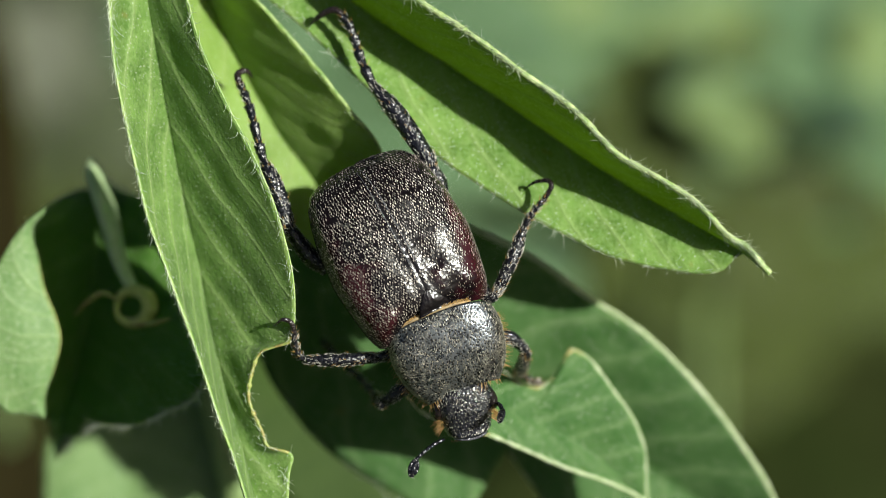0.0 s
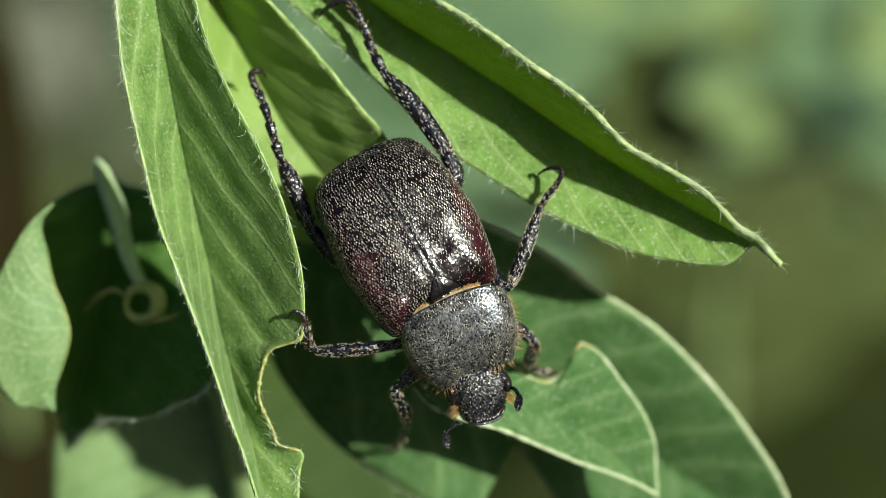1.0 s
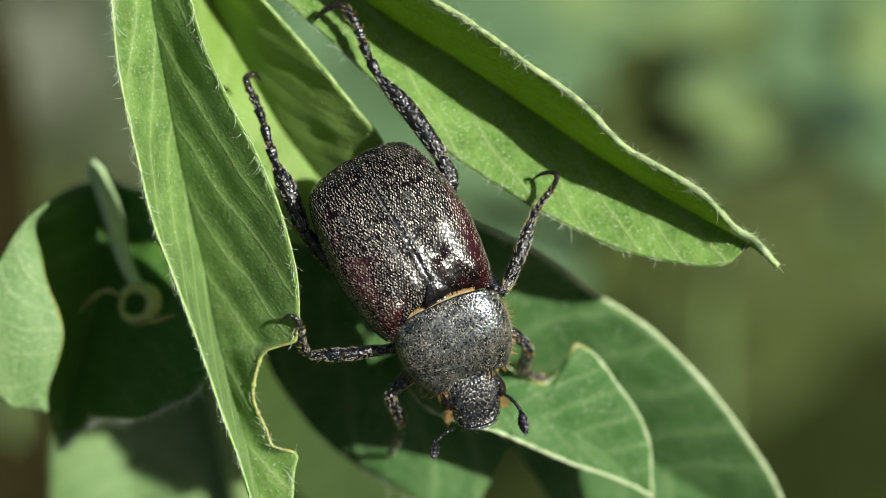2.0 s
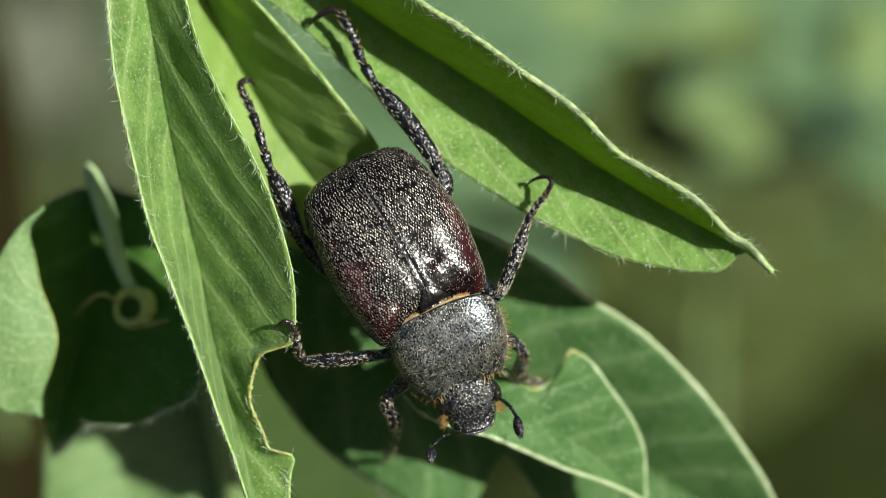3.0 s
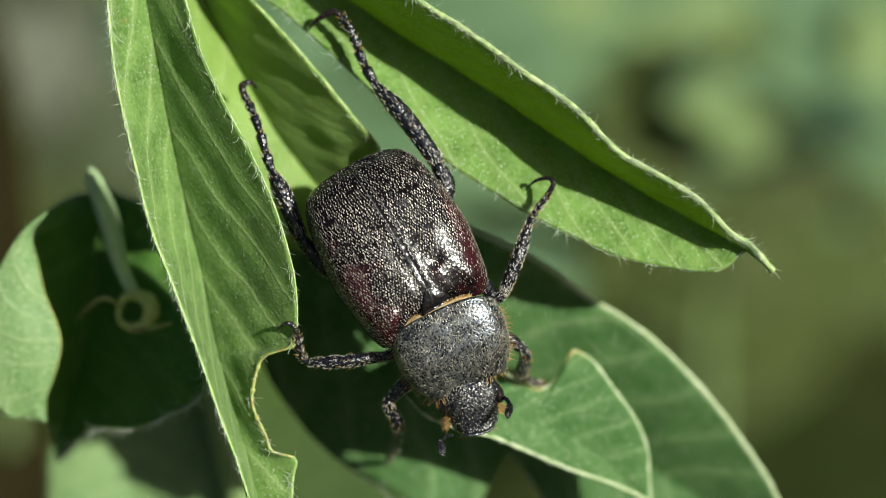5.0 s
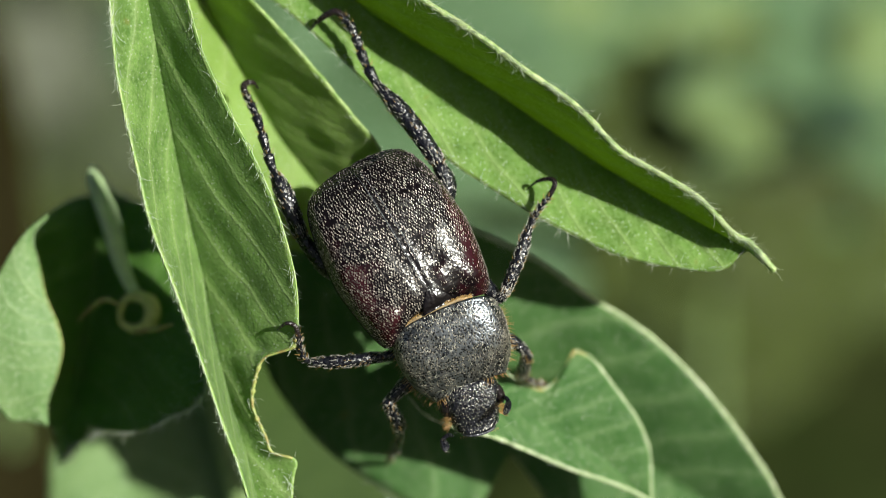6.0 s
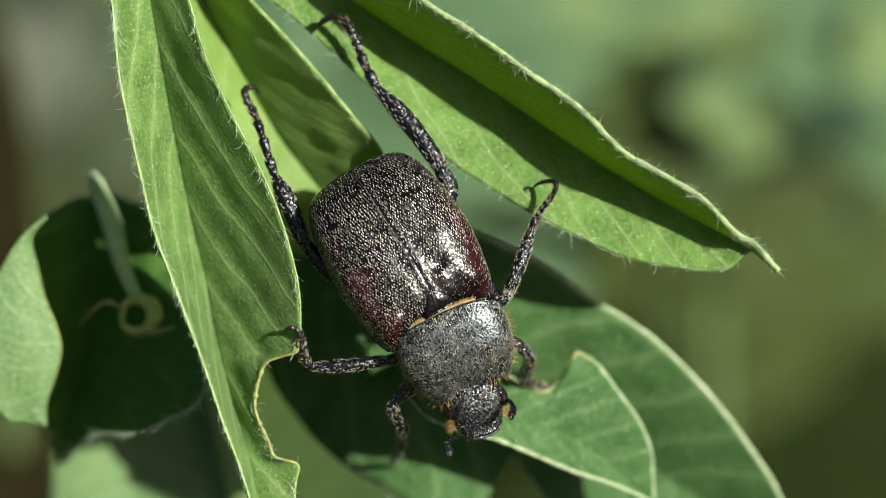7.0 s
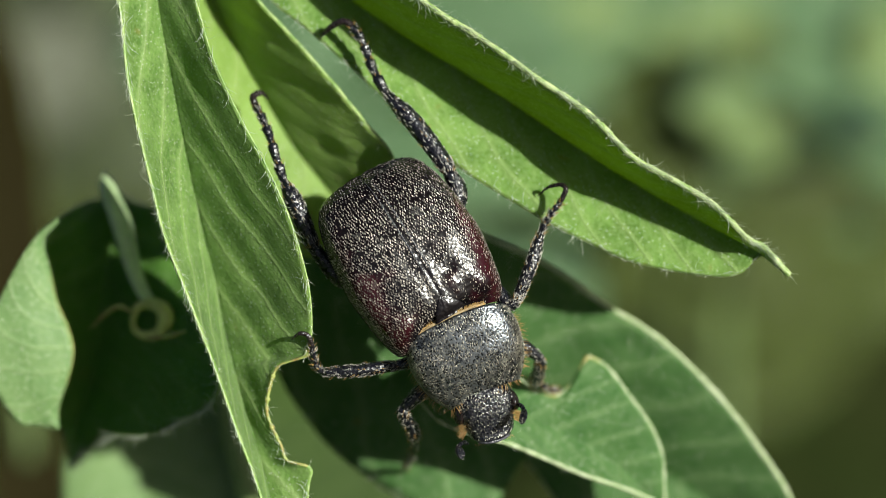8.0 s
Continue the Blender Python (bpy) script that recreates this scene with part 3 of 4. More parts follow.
for line in ([(-11.68, 4.4, -2.21), (-11.08, 3.8, -1.7), (-10.59, 3.4, -1.49), (-10.13, 3.2, -1.7)], [(-9.72, 3, -2.46), (-9.11, 2.9, -2.43), (-8.45, 2.9, -2.25)]):
    part("dried_edge", Soup().tube(smooth(line, 20), taper((.03, .08, .10, .04), 20), 8), CHEWED, plant, "brown dried fold of the curled leaf")
# stalks that carry the leaves, behind them and above the view
stem = smooth([(-7.24, 14, -21.67), (-6.85, 12, -11.13), (-7.49, 10.5, -6.22), (-8.8, 10, -0.76), (-10.08, 9.5, 4.64), (-10.43, 8, 10.57)], 50)
part("stem", Soup().tube(stem, taper((.9, .7, .6, .5), 50), 12), STALK, plant, "upright green stem behind the leaves")
for line in ([(-10.43, 8, 10.57), (-9.89, 5, 9.57), (-8.96, 0.4, 8.4)], [(-10.43, 8, 10.57), (-9.04, 6, 10.08), (-8.09, 3.5, 9.18)], [(-10.43, 8, 10.57), (-7.02, 6, 10.26), (-4.24, 2.6, 8.7)],
             [(-8.8, 10, -0.76), (-7.28, 8.5, -0.55), (-5.51, 5.4, -0.71)], [(-8.14, 10.2, -3.09), (-4.28, 9, -1.89), (-0.8, 6, -2.91), (-1.02, 2.35, -4)], [(-8.8, 10, -0.76), (-9.9, 9.5, 0.9), (-11.45, 8.3, 1.95)], [(-6.85, 12, -11.13), (-9.0, 12, -12.6), (-11.2, 11.5, -12.4)], [(-7.49, 10.5, -6.22), (-8.27, 18, -4.29), (-7.78, 24.5, -3.71)], [(-8.14, 10.2, -3.09), (-9.24, 12, -3.37), (-10.11, 14, -4.07)]):
    part("petiole", Soup().tube(smooth(line, 16), [0.3] * 16, 9), STALK, plant)


# ---- the beetle ----
beetle = new("beetle")
HOME = Matrix.Translation(Vector((-1.32, 0, 0.27)) * MM) @ pose(0, 0, 0, 90, 0, 0) @ pose(0, 0, 0, 0, 0, 28)
beetle.matrix_world = BASE @ HOME
tagged(beetle, "dark wine-brown scarab beetle dusted with golden scales, hanging between leaves", "beetle")
# beetle space: x across, y to the tail, z up from its back

WING_Y = (-2.66, -2.56, -2.35, -2.0, -1.4, -0.7, -0.3, 0.0, 0.9, 1.6, 2.05, 2.35, 2.52, 2.62, 2.68)
WING_W = (1.64, 1.78, 1.88, 1.98, 2.08, 2.17, 2.20, 2.17, 2.09, 1.95, 1.80, 1.60, 1.32, 0.92, 0.35)
WING_H = (0.40, 0.62, 0.92, 1.14, 1.27, 1.30, 1.29, 1.27, 1.16, 0.96, 0.72, 0.45, 0.22, 0.05, -0.15)


def wing_at(s, y):
    """The back's surface at s (-1 to 1 across) and y."""
    w, h = np.interp(y, WING_Y, WING_W), eased(y, WING_Y, WING_H)
    a = abs(s)
    x = w * math.copysign(math.sin(a * math.pi / 2) ** 0.9 if a else 0, s)
    z = -0.15 + (h + 0.15) * max(0.0, 1 - (a ** 2.6)) ** 0.66
    z += 0.08 * math.exp(-((abs(x) - 1.38) / 0.28) ** 2 - ((y + 1.95) / 0.32) ** 2)
    z -= 0.05 * math.exp(-((abs(x) - 0.90) / 0.20) ** 2 - ((y + 2.0) / 0.42) ** 2)
    z += 0.03 * math.exp(-((abs(x) - 0.50) / 0.14) ** 2 - ((y + 1.45) / 0.35) ** 2)
    z -= 0.05 * math.exp(-((x - 0.62) / 0.17) ** 2 - ((y + 1.05) / 0.15) ** 2)
    z += 0.035 * math.exp(-(x / 0.10) ** 2) - 0.045 * math.exp(-(x / 0.025) ** 2)
    z -= 0.05 * max(0.0, math.sin(abs(x) * 5.2)) * math.exp(-((y - 0.2) / 1.6) ** 4) * 0.3
    z += 0.035 * noise.noise((x * 1.1, y * 1.1, 4.0)) + 0.010 * noise.noise((x * 4.0, y * 3.0, 8.0))
    if y < -2.0:
        y = y + 0.45 * math.exp(-(x / 1.1) ** 2) * min(1, (-2.0 - y) / 0.5)
    if y > 1.9:
        y = y - 0.03 * math.exp(-(x / 0.12) ** 2) * min(1, (y - 1.9) / 0.6)
    return Vector((x, y, z))


def plates(surface, step, size, seed, lift=0.010, s_range=(-0.94, 0.94), y_range=(-2.7, 2.55), keep=None, flow=0.45, slim=1.0, even=0.12, rise=(0.05, 0.3)):
    """Tiny scales in close, uneven rows on a surface, their points to the tail."""
    rnd = random.Random(seed)
    s = Soup()
    near = [surface(0.3, y_range[0] + (y_range[1] - y_range[0]) * k / 40) for k in range(41)]
    run = sum((b - a).length for a, b in zip(near, near[1:]))
    lines = int(run / (step * 0.92))
    for line in range(lines):
        y0 = y_range[0] + (y_range[1] - y_range[0]) * (line + 0.5) / lines
        track = np.linspace(*s_range, 60)
        points = [surface(a, y0) for a in track]
        gone = np.concatenate(((0,), np.cumsum([(b - a).length for a, b in zip(points, points[1:])])))
        for k in range(int(gone[-1] / step)):
            a = float(np.interp((k + 0.5 * (line % 2) + rnd.uniform(-even, even)) * step, gone, track))
            y = y0 + rnd.uniform(-even, even) * (y_range[1] - y_range[0]) / lines
            if keep and not keep(a, y, rnd):
                continue
            p = surface(a, y)
            du = surface(min(a + 0.02, 1), y) - surface(max(a - 0.02, -1), y)
            dv = surface(a, y + 0.03) - surface(a, y - 0.03)
            n = du.cross(dv)
            if n.length < 1e-9:
                continue
            n.normalize()
            way = (dv.normalized() + du.normalized() * rnd.uniform(-flow, flow) + n * rnd.uniform(*rise)).normalized()
            side = way.cross(n).normalized()
            n = side.cross(way)
            l, w = size * rnd.uniform(0.8, 1.2), size * slim * rnd.uniform(0.38, 0.50)
            c = p + n * lift
            i = len(s.points)
            s.points.extend((tuple(c - way * l * 0.5), tuple(c - way * l * 0.1 + side * w * 0.5), tuple(c + way * l * 0.5), tuple(c - way * l * 0.1 - side * w * 0.5), tuple(c + n * w * 0.3)))
            s.faces.extend(((i, i + 4, i + 1), (i + 1, i + 4, i + 2), (i + 2, i + 4, i + 3), (i + 3, i + 4, i)))
    return s


ROLL = pose(-0.24 * MM, 0, 0, 0, 12, 2.0)
for sign in (-1, 1):
    rows = []
    for i in range(90):
        y = -2.66 + 5.34 * i / 89
        rows.append([wing_at(sign * (0.0003 + 0.9997 * (j / 27) ** 1.25), y) for j in range(28)])
        rows[-1].append(rows[-1][-1] + Vector((-sign * 0.10, 0, -0.25)))
    if sign > 0:
        rows = [list(reversed(r)) for r in rows]
    wing = part("elytron", Soup().grid(rows), SHELL, beetle, "pitted dark wine-brown wing case")
    wing.matrix_local = ROLL
    def bare(a, y, r):
        worn = 0.45 + 0.55 * min(1.0, max(0.0, (y + 1.7) / 1.2)) if -0.06 < a < 0.62 else 1.0
        thin = 0.22 * max(0.0, noise.noise((a * 6.0, y * 3.0, 7.0)))
        gap = 0.6 if noise.noise((a * 9.0, y * 3.8, 2.0)) < -0.25 else 1.0
        return r.random() < worn * gap * (0.99 - thin)
    s = plates(wing_at, 0.088, 0.084, 3 + sign, flow=0.4, even=0.26, y_range=(-2.6, 2.66), s_range=(min(sign * 0.003, sign * 0.97), max(sign * 0.003, sign * 0.97)), keep=bare)
    part("scale_coat", s, SCALES, wing, "golden-grey scales", kind="stuff")
    seam = [wing_at(sign * 0.022, y) + Vector((0, 0, 0.004)) for y in np.linspace(-1.5, 2.5, 60)]
    part("seam_rim", Soup().tube(seam, taper((0.006, 0.022, 0.020, 0.018, 0.008), 60), 7), LIP, wing, "raised glossy inner rim")

# scutellum: the small triangular shield between the wing cases
rows = []
for i in range(18):
    v = i / 17
    rows.append([Vector((0.52 * (1 - v ** 1.6) * s, -2.26 + 0.70 * v, wing_at(0.12 * s, max(-2.3, -2.35 + 0.75 * v)).z + 0.10 + 0.05 * (1 - s ** 4) * (1 - v) - 0.08 * v)) for s in np.linspace(-1, 1, 15)])
    rows[-1] = [rows[-1][0] + Vector((0.02, 0, -0.08))] + rows[-1] + [rows[-1][-1] + Vector((-0.02, 0, -0.08))]
part("scutellum", Soup().grid(rows), SHELL, beetle, "black triangular shield between the wing cases").matrix_local = ROLL

# belly and the tail plate
body = Soup().ball((0, 0.0, -0.45), (2.1, 2.62, 1.0), 14, 28)
body.ball((0, -3.0, -0.5), (1.4, 1.2, 0.85), 12, 24)
part("abdomen", body, ARMOUR, beetle, "black belly under the wing cases").matrix_local = ROLL


def neck_at(s, v):
    """The neck shield; v runs from its front, 0, to its rear, 1."""
    w = eased(v, (0, 0.12, 0.33, 0.57, 0.82, 1.0), (1.05, 1.33, 1.57, 1.70, 1.73, 1.62))
    h = eased(v, (0, 0.12, 0.4, 0.75, 1.0), (0.30, 0.50, 0.80, 0.96, 0.88))
    a = abs(s)
    x = w * math.copysign(math.sin(a * math.pi / 2) ** 0.92 if a else 0, s)
    y = -1.15 + 2.0 * v + 0.45 * v * (1 - s * s) - 0.10 * (1 - v) * s * s
    z = -0.18 + (h + 0.18) * max(0.0, 1 - a ** 2.3) ** 0.64
    return Vector((x, y, z + 0.03 * noise.noise((x * 1.6, y * 1.6, 1.0))))


NECK = Matrix.Translation(Vector((-0.11, -3.58, 0.14)) * MM) @ pose(0, 0, 0, 0, 4, -5)
rows = []
for i in range(44):
    row = [neck_at(s, i / 43) for s in np.linspace(-1, 1, 49)]
    row = [row[0] + Vector((0.15, 0, -0.3))] + row + [row[-1] + Vector((-0.15, 0, -0.3))]
    rows.append(row)
rows.insert(0, [p + Vector((-p.x * 0.3, 0.35, -0.5)) for p in rows[0]])
rows.append([p + Vector((0, -0.25, -0.35)) for p in rows[-1]])
neck = part("pronotum", Soup().grid(rows), SHIELD, beetle, "domed dark neck shield dusted with grey-gold scales")
neck.matrix_local = NECK
part("scale_coat", plates(neck_at, 0.056, 0.080, 11, 0.014, (-0.97, 0.97), (0.02, 0.98), lambda a, v, r: r.random() < 0.80 + 0.28 * min(1.0, abs(a - 0.1) ** 2 * 1.5 + max(0.0, 0.5 - v) * 1.2) + 0.8 * min(0.0, noise.noise((a * 3.0, v * 3.0, 5.0))) - (0.55 if noise.noise((a * 7.0, v * 8.0, 3.0)) < -0.18 else 0.0), 0.8, 0.56, 0.3, (0.1, 0.5)), SCALES_GREY, neck, "grey-gold scales", kind="stuff")
fringe = Soup()
rnd = random.Random(5)
for k in range(170):
    u = rnd.random()
    if u < 0.35:
        p, way = neck_at(rnd.uniform(-0.95, 0.95), 0.0), Vector((rnd.uniform(-.5, .5), -1, rnd.uniform(-.3, .3)))
    else:
        sgn = rnd.choice((-1, 1))
        p, way = neck_at(sgn * 0.99, rnd.uniform(0.02, 0.9)), Vector((sgn, rnd.uniform(-0.9, 0.1), rnd.uniform(-.4, .3)))
    fringe.hair(p - way.normalized() * 0.05, way, rnd.uniform(0.14, 0.32), 0.011, (rnd.uniform(-.4, .4), rnd.uniform(-.5, 0.2), 0.2), 3)
part("fringe", fringe, FRINGE, neck, "short golden hairs round the neck shield", kind="stuff")
golden = Soup()
for k in range(330):
    s_ = rnd.uniform(-0.56, -0.14) if k % 2 else rnd.uniform(0.06, 0.40)
    golden.hair(neck_at(s_, 1.0) + Vector((0, 0.01, -0.01)), (rnd.uniform(-.25, .25), 1, rnd.uniform(0.1, 0.5)), rnd.uniform(0.08, 0.15), 0.014, (0, 0, -0.5), 3)
part("collar", golden, FRINGE, neck, "row of golden bristles behind the neck shield", kind="stuff")
skin = [neck_at(s, 1.0) + Vector((0, 0.03, -0.03)) for s in np.linspace(-0.54, 0.42, 30)]
part("joint_skin", Soup().tube(skin, taper((0.02, 0.04, 0.06, 0.045, 0.04, 0.02), 30), 8), SKIN, neck, "tan skin in the joint behind the neck shield")


def head_at(s, v):
    """The head; v runs from the front rim, 0, to the neck, 1."""
    w = np.interp(v, (0, 0.08, 0.4, 0.62, 0.8, 1.0), (0.50, 0.66, 0.80, 0.92, 0.94, 0.80))
    h = np.interp(v, (0, 0.05, 0.12, 0.5, 0.85, 1.0), (0.10, 0.17, 0.14, 0.34, 0.42, 0.36))
    a = abs(s)
    y = -0.86 + 1.55 * v + 0.10 * s * s * (1 - v)
    return Vector((w * s, y, -0.30 + (h + 0.30) * max(0.0, 1 - a ** 4.0) ** 0.6))


HEAD = Matrix.Translation(Vector((-0.42, -5.29, 0.15)) * MM) @ pose(0, 0, 0, 0, 4, -14)
rows = []
for i in range(30):
    row = [head_at(s, i / 29) for s in np.linspace(-1, 1, 31)]
    rows.append([row[0] + Vector((0.1, 0, -0.25))] + row + [row[-1] + Vector((-0.1, 0, -0.25))])
rows.insert(0, [p + Vector((-p.x * 0.25, 0.08, -0.28)) for p in rows[0]])
head_soup = Soup().grid(rows)
head_soup.ball((0, 0.1, -0.38), (0.72, 0.95, 0.42), 8, 20)
head = part("head", head_soup, ARMOUR, beetle, "black pitted head with a square front rim")
head.matrix_local = HEAD
for sgn in (-1, 1):
    part("eye", Soup().ball((sgn * 0.80, 0.18, -0.08), (0.20, 0.34, 0.30), 10, 16, sgn * 10), EYE, head, "glossy black-brown eye")
part("scale_coat", plates(head_at, 0.072, 0.062, 23, 0.010, (-0.92, 0.92), (0.06, 0.95), lambda a, v, r: r.random() < 0.62, flow=0.9, even=0.4), SCALES_GREY, head, "pale short scales", kind="stuff")
tufts = Soup()
for k in range(100):
    sgn = rnd.choice((-1, 1))
    tufts.hair((sgn * rnd.uniform(0.70, 0.84), rnd.uniform(-0.42, -0.12), rnd.uniform(-0.25, 0.05)), (sgn, rnd.uniform(-0.9, 0.1), rnd.uniform(-.2, .4)), rnd.uniform(0.16, 0.32), 0.014, (0, -0.3, 0), 3)
for k in range(26):
    tufts.hair((rnd.uniform(-0.6, 0.6), -0.82, -0.2), (rnd.uniform(-.4, .4), -1, rnd.uniform(-.3, .2)), rnd.uniform(0.05, 0.13), 0.009, (0, 0, 0), 3)
part("hair_tuft", tufts, FRINGE, head, "golden hair tufts beside the mouth", kind="stuff")
lip = [head_at(s, 0.0) + Vector((0, 0, -0.02)) for s in np.linspace(-0.98, 0.98, 20)]
part("front_rim", Soup().tube(lip, [0.05] * 20, 8), LIP, head, "shiny upturned front rim")


# ---- limbs ----
def bristles(soup, line, radii, count, length, rnd, lean):
    """Stiff pale bristles lying along a limb."""
    for _ in range(count):
        f = rnd.random() * (len(line) - 1.001)
        i = int(f)
        p = Vector(line[i]).lerp(Vector(line[i + 1]), f - i)
        way = (Vector(line[i + 1]) - Vector(line[i])).normalized()
        a = rnd.uniform(0, 2 * math.pi)
        n = way.orthogonal().normalized()
        out = n * math.cos(a) + way.cross(n) * math.sin(a)
        r = radii[i] + (radii[min(i + 1, len(radii) - 1)] - radii[i]) * (f - i)
        soup.hair(p + out * r * 0.99, out * lean + way, length * rnd.uniform(0.6, 1.3), 0.011, way * 0.5, 3)


def leg(name_label, thigh, shin, foot, claw, wide, seed):
    """A leg: thigh (the part itself), shin, foot of beads, claw, bristles. Courses are in beetle space."""
    rnd = random.Random(seed)
    base = Vector(thigh[0])

    def local(points, n):
        return [Vector(p) - base for p in smooth(points, n)]

    line = local(thigh, 12)
    r = taper((wide * 0.8, wide * 1.15, wide * 0.95, wide * 0.7), 12)
    ob = part("leg", Soup().tube(line, r, 12), ARMOUR, beetle, name_label)
    ob.location = base * MM
    hairs = Soup()
    bristles(hairs, line, r, 90, 0.10, rnd, 0.25)
    line = local(shin, 18)
    r = taper((wide * 0.62, wide * 0.85, wide * 0.92, wide * 1.0, wide * 0.98, wide * 0.5), 18)
    part("shin", Soup().tube(line, r, 12), ARMOUR, ob)
    bristles(hairs, line, r, 230, 0.10, rnd, 0.2)
    spines = Soup()
    bristles(spines, line, r, 44, 0.15, rnd, 1.1)
    n = 40
    line = local(foot, n)
    for k in range(1, 6):
        i = min(n - 2, round(k * (n - 1) / 5))
        way = (line[i + 1] - line[i - 1]).normalized()
        side = way.orthogonal().normalized()
        for a in range(4):
            out = Matrix.Rotation(radians(90 * a + 40 * k), 3, way) @ side
            spines.hair(line[i] + out * wide * 0.35, out + way * 0.7, rnd.uniform(0.14, 0.22), 0.018, way * 0.3, 3)
    part("spine_comb", spines, FRINGE, ob, "ochre spines", kind="stuff")
    r = [wide * 0.60 * (0.66 + 0.48 * ((i / (n - 1) * 5) % 1.0)) * (1 - 0.25 * i / n) for i in range(n)]
    part("foot", Soup().tube(line, r, 10), ARMOUR, ob)
    bristles(hairs, line, r, 46, 0.12, rnd, 1.1)
    line = local(claw, 22)
    part("claw", Soup().tube(line, taper((wide * 0.42, wide * 0.40, wide * 0.30, wide * 0.06), 22), 9), CLAW, ob, "dark brown hooked claw")
    part("bristle_coat", hairs, BRISTLE, ob, "short pale bristles", kind="stuff")
    return ob


hind_r = leg("black hind leg stretched up to the boat-shaped leaflet",
    [(1.16, 0.25, -0.8), (1.93, 0.79, -0.6), (2.02, 1.5, -0.5)], [(2.03, 1.45, -0.5), (2.02, 1.78, -0.5), (1.84, 3.12, -0.6), (1.51, 4.41, -0.7)],
    [(1.51, 4.41, -0.7), (1.5, 5.19, -0.8), (1.58, 5.81, -0.9), (1.63, 6.36, -0.9), (1.55, 6.74, -0.9)], [(1.58, 6.73, -0.9), (1.4, 7, -0.9), (0.92, 7.03, -1.1), (0.48, 6.93, -1.5)], 0.29, 1)
hind_l = leg("black hind leg stretched along the bitten leaflet",
    [(-2.09, -0.13, -0.8), (-2.41, 0.52, -0.6), (-2.59, 1.47, -0.4)], [(-2.58, 1.43, -0.4), (-2.56, 1.74, -0.4), (-2.45, 2.73, -0.4), (-2.43, 3.58, -0.5)],
    [(-2.43, 3.58, -0.5), (-2.31, 4.28, -0.6), (-2.16, 5.07, -0.8), (-2.11, 5.64, -1), (-2.11, 6.04, -1.2)], [(-2.13, 6.01, -1.2), (-2.05, 6.36, -1.3), (-1.78, 6.35, -1.5), (-1.71, 6.1, -1.7)], 0.28, 2)
middle_r = leg("black middle leg hooked over the leaf edge",
    [(1.56, -1.88, -0.9), (1.65, -2.78, -0.6), (1.91, -2.86, -0.4)], [(1.86, -2.87, -0.4), (2.15, -2.66, -0.4), (2.91, -2.02, -0.4), (3.57, -1.38, -0.5)],
    [(3.57, -1.38, -0.5), (3.88, -1.17, -0.5), (4.21, -1, -0.5), (4.47, -0.91, -0.5)], [(4.43, -0.92, -0.5), (4.79, -0.66, -0.4), (4.75, -0.45, -0.5), (4.39, -0.33, -0.7), (4, -0.41, -1.1)], 0.20, 3)
leg("black middle leg with its claw on the bitten leaflet",
    [(-0.95, -2.65, -0.8), (-1.64, -2.88, -0.5), (-2.13, -2.8, -0.4)], [(-2.08, -2.82, -0.4), (-2.39, -2.69, -0.35), (-3.25, -2.35, -0.3), (-4.15, -1.91, -0.3)],
    [(-4.12, -1.92, -0.25), (-4.19, -1.65, -0.15), (-4.12, -1.34, 0.05), (-3.98, -1.03, 0.2)], [(-4, -1.08, 0.2), (-3.94, -0.77, 0.34), (-4.12, -0.58, 0.4), (-4.47, -0.63, 0.16)], 0.20, 4)
fore_r = leg("black foreleg reaching to the bitten lower leaflet",
    [(0.83, -3.98, -0.9), (1.42, -4.14, -1), (1.71, -4.7, -1.3)], [(1.73, -4.67, -1.3), (1.62, -4.92, -1.6), (1.38, -5.21, -2.1), (1.22, -5.34, -2.4)],
    [(1.24, -5.3, -2.4), (1.39, -5.6, -2.8), (1.58, -5.85, -3.2), (1.72, -5.98, -3.4)], [(1.69, -5.96, -3.4), (1.83, -6.05, -3.6), (1.92, -6.2, -3.8)], 0.21, 5)
foreleg = leg("black foreleg stretched down to the shaded leaf",
    [(-1.28, -3.81, -0.9), (-1.94, -3.87, -0.7), (-2.56, -4.04, -0.7)], [(-2.52, -4.02, -0.7), (-2.66, -4.18, -0.8), (-2.7, -4.73, -1.4), (-2.82, -5.11, -1.9)],
    [(-2.8, -5.08, -1.9), (-3.03, -5.39, -2.9), (-3.4, -5.71, -4), (-3.68, -5.92, -5)], [(-3.64, -5.9, -5), (-3.82, -6.04, -5.6), (-3.91, -6.17, -6.1)], 0.22, 6)


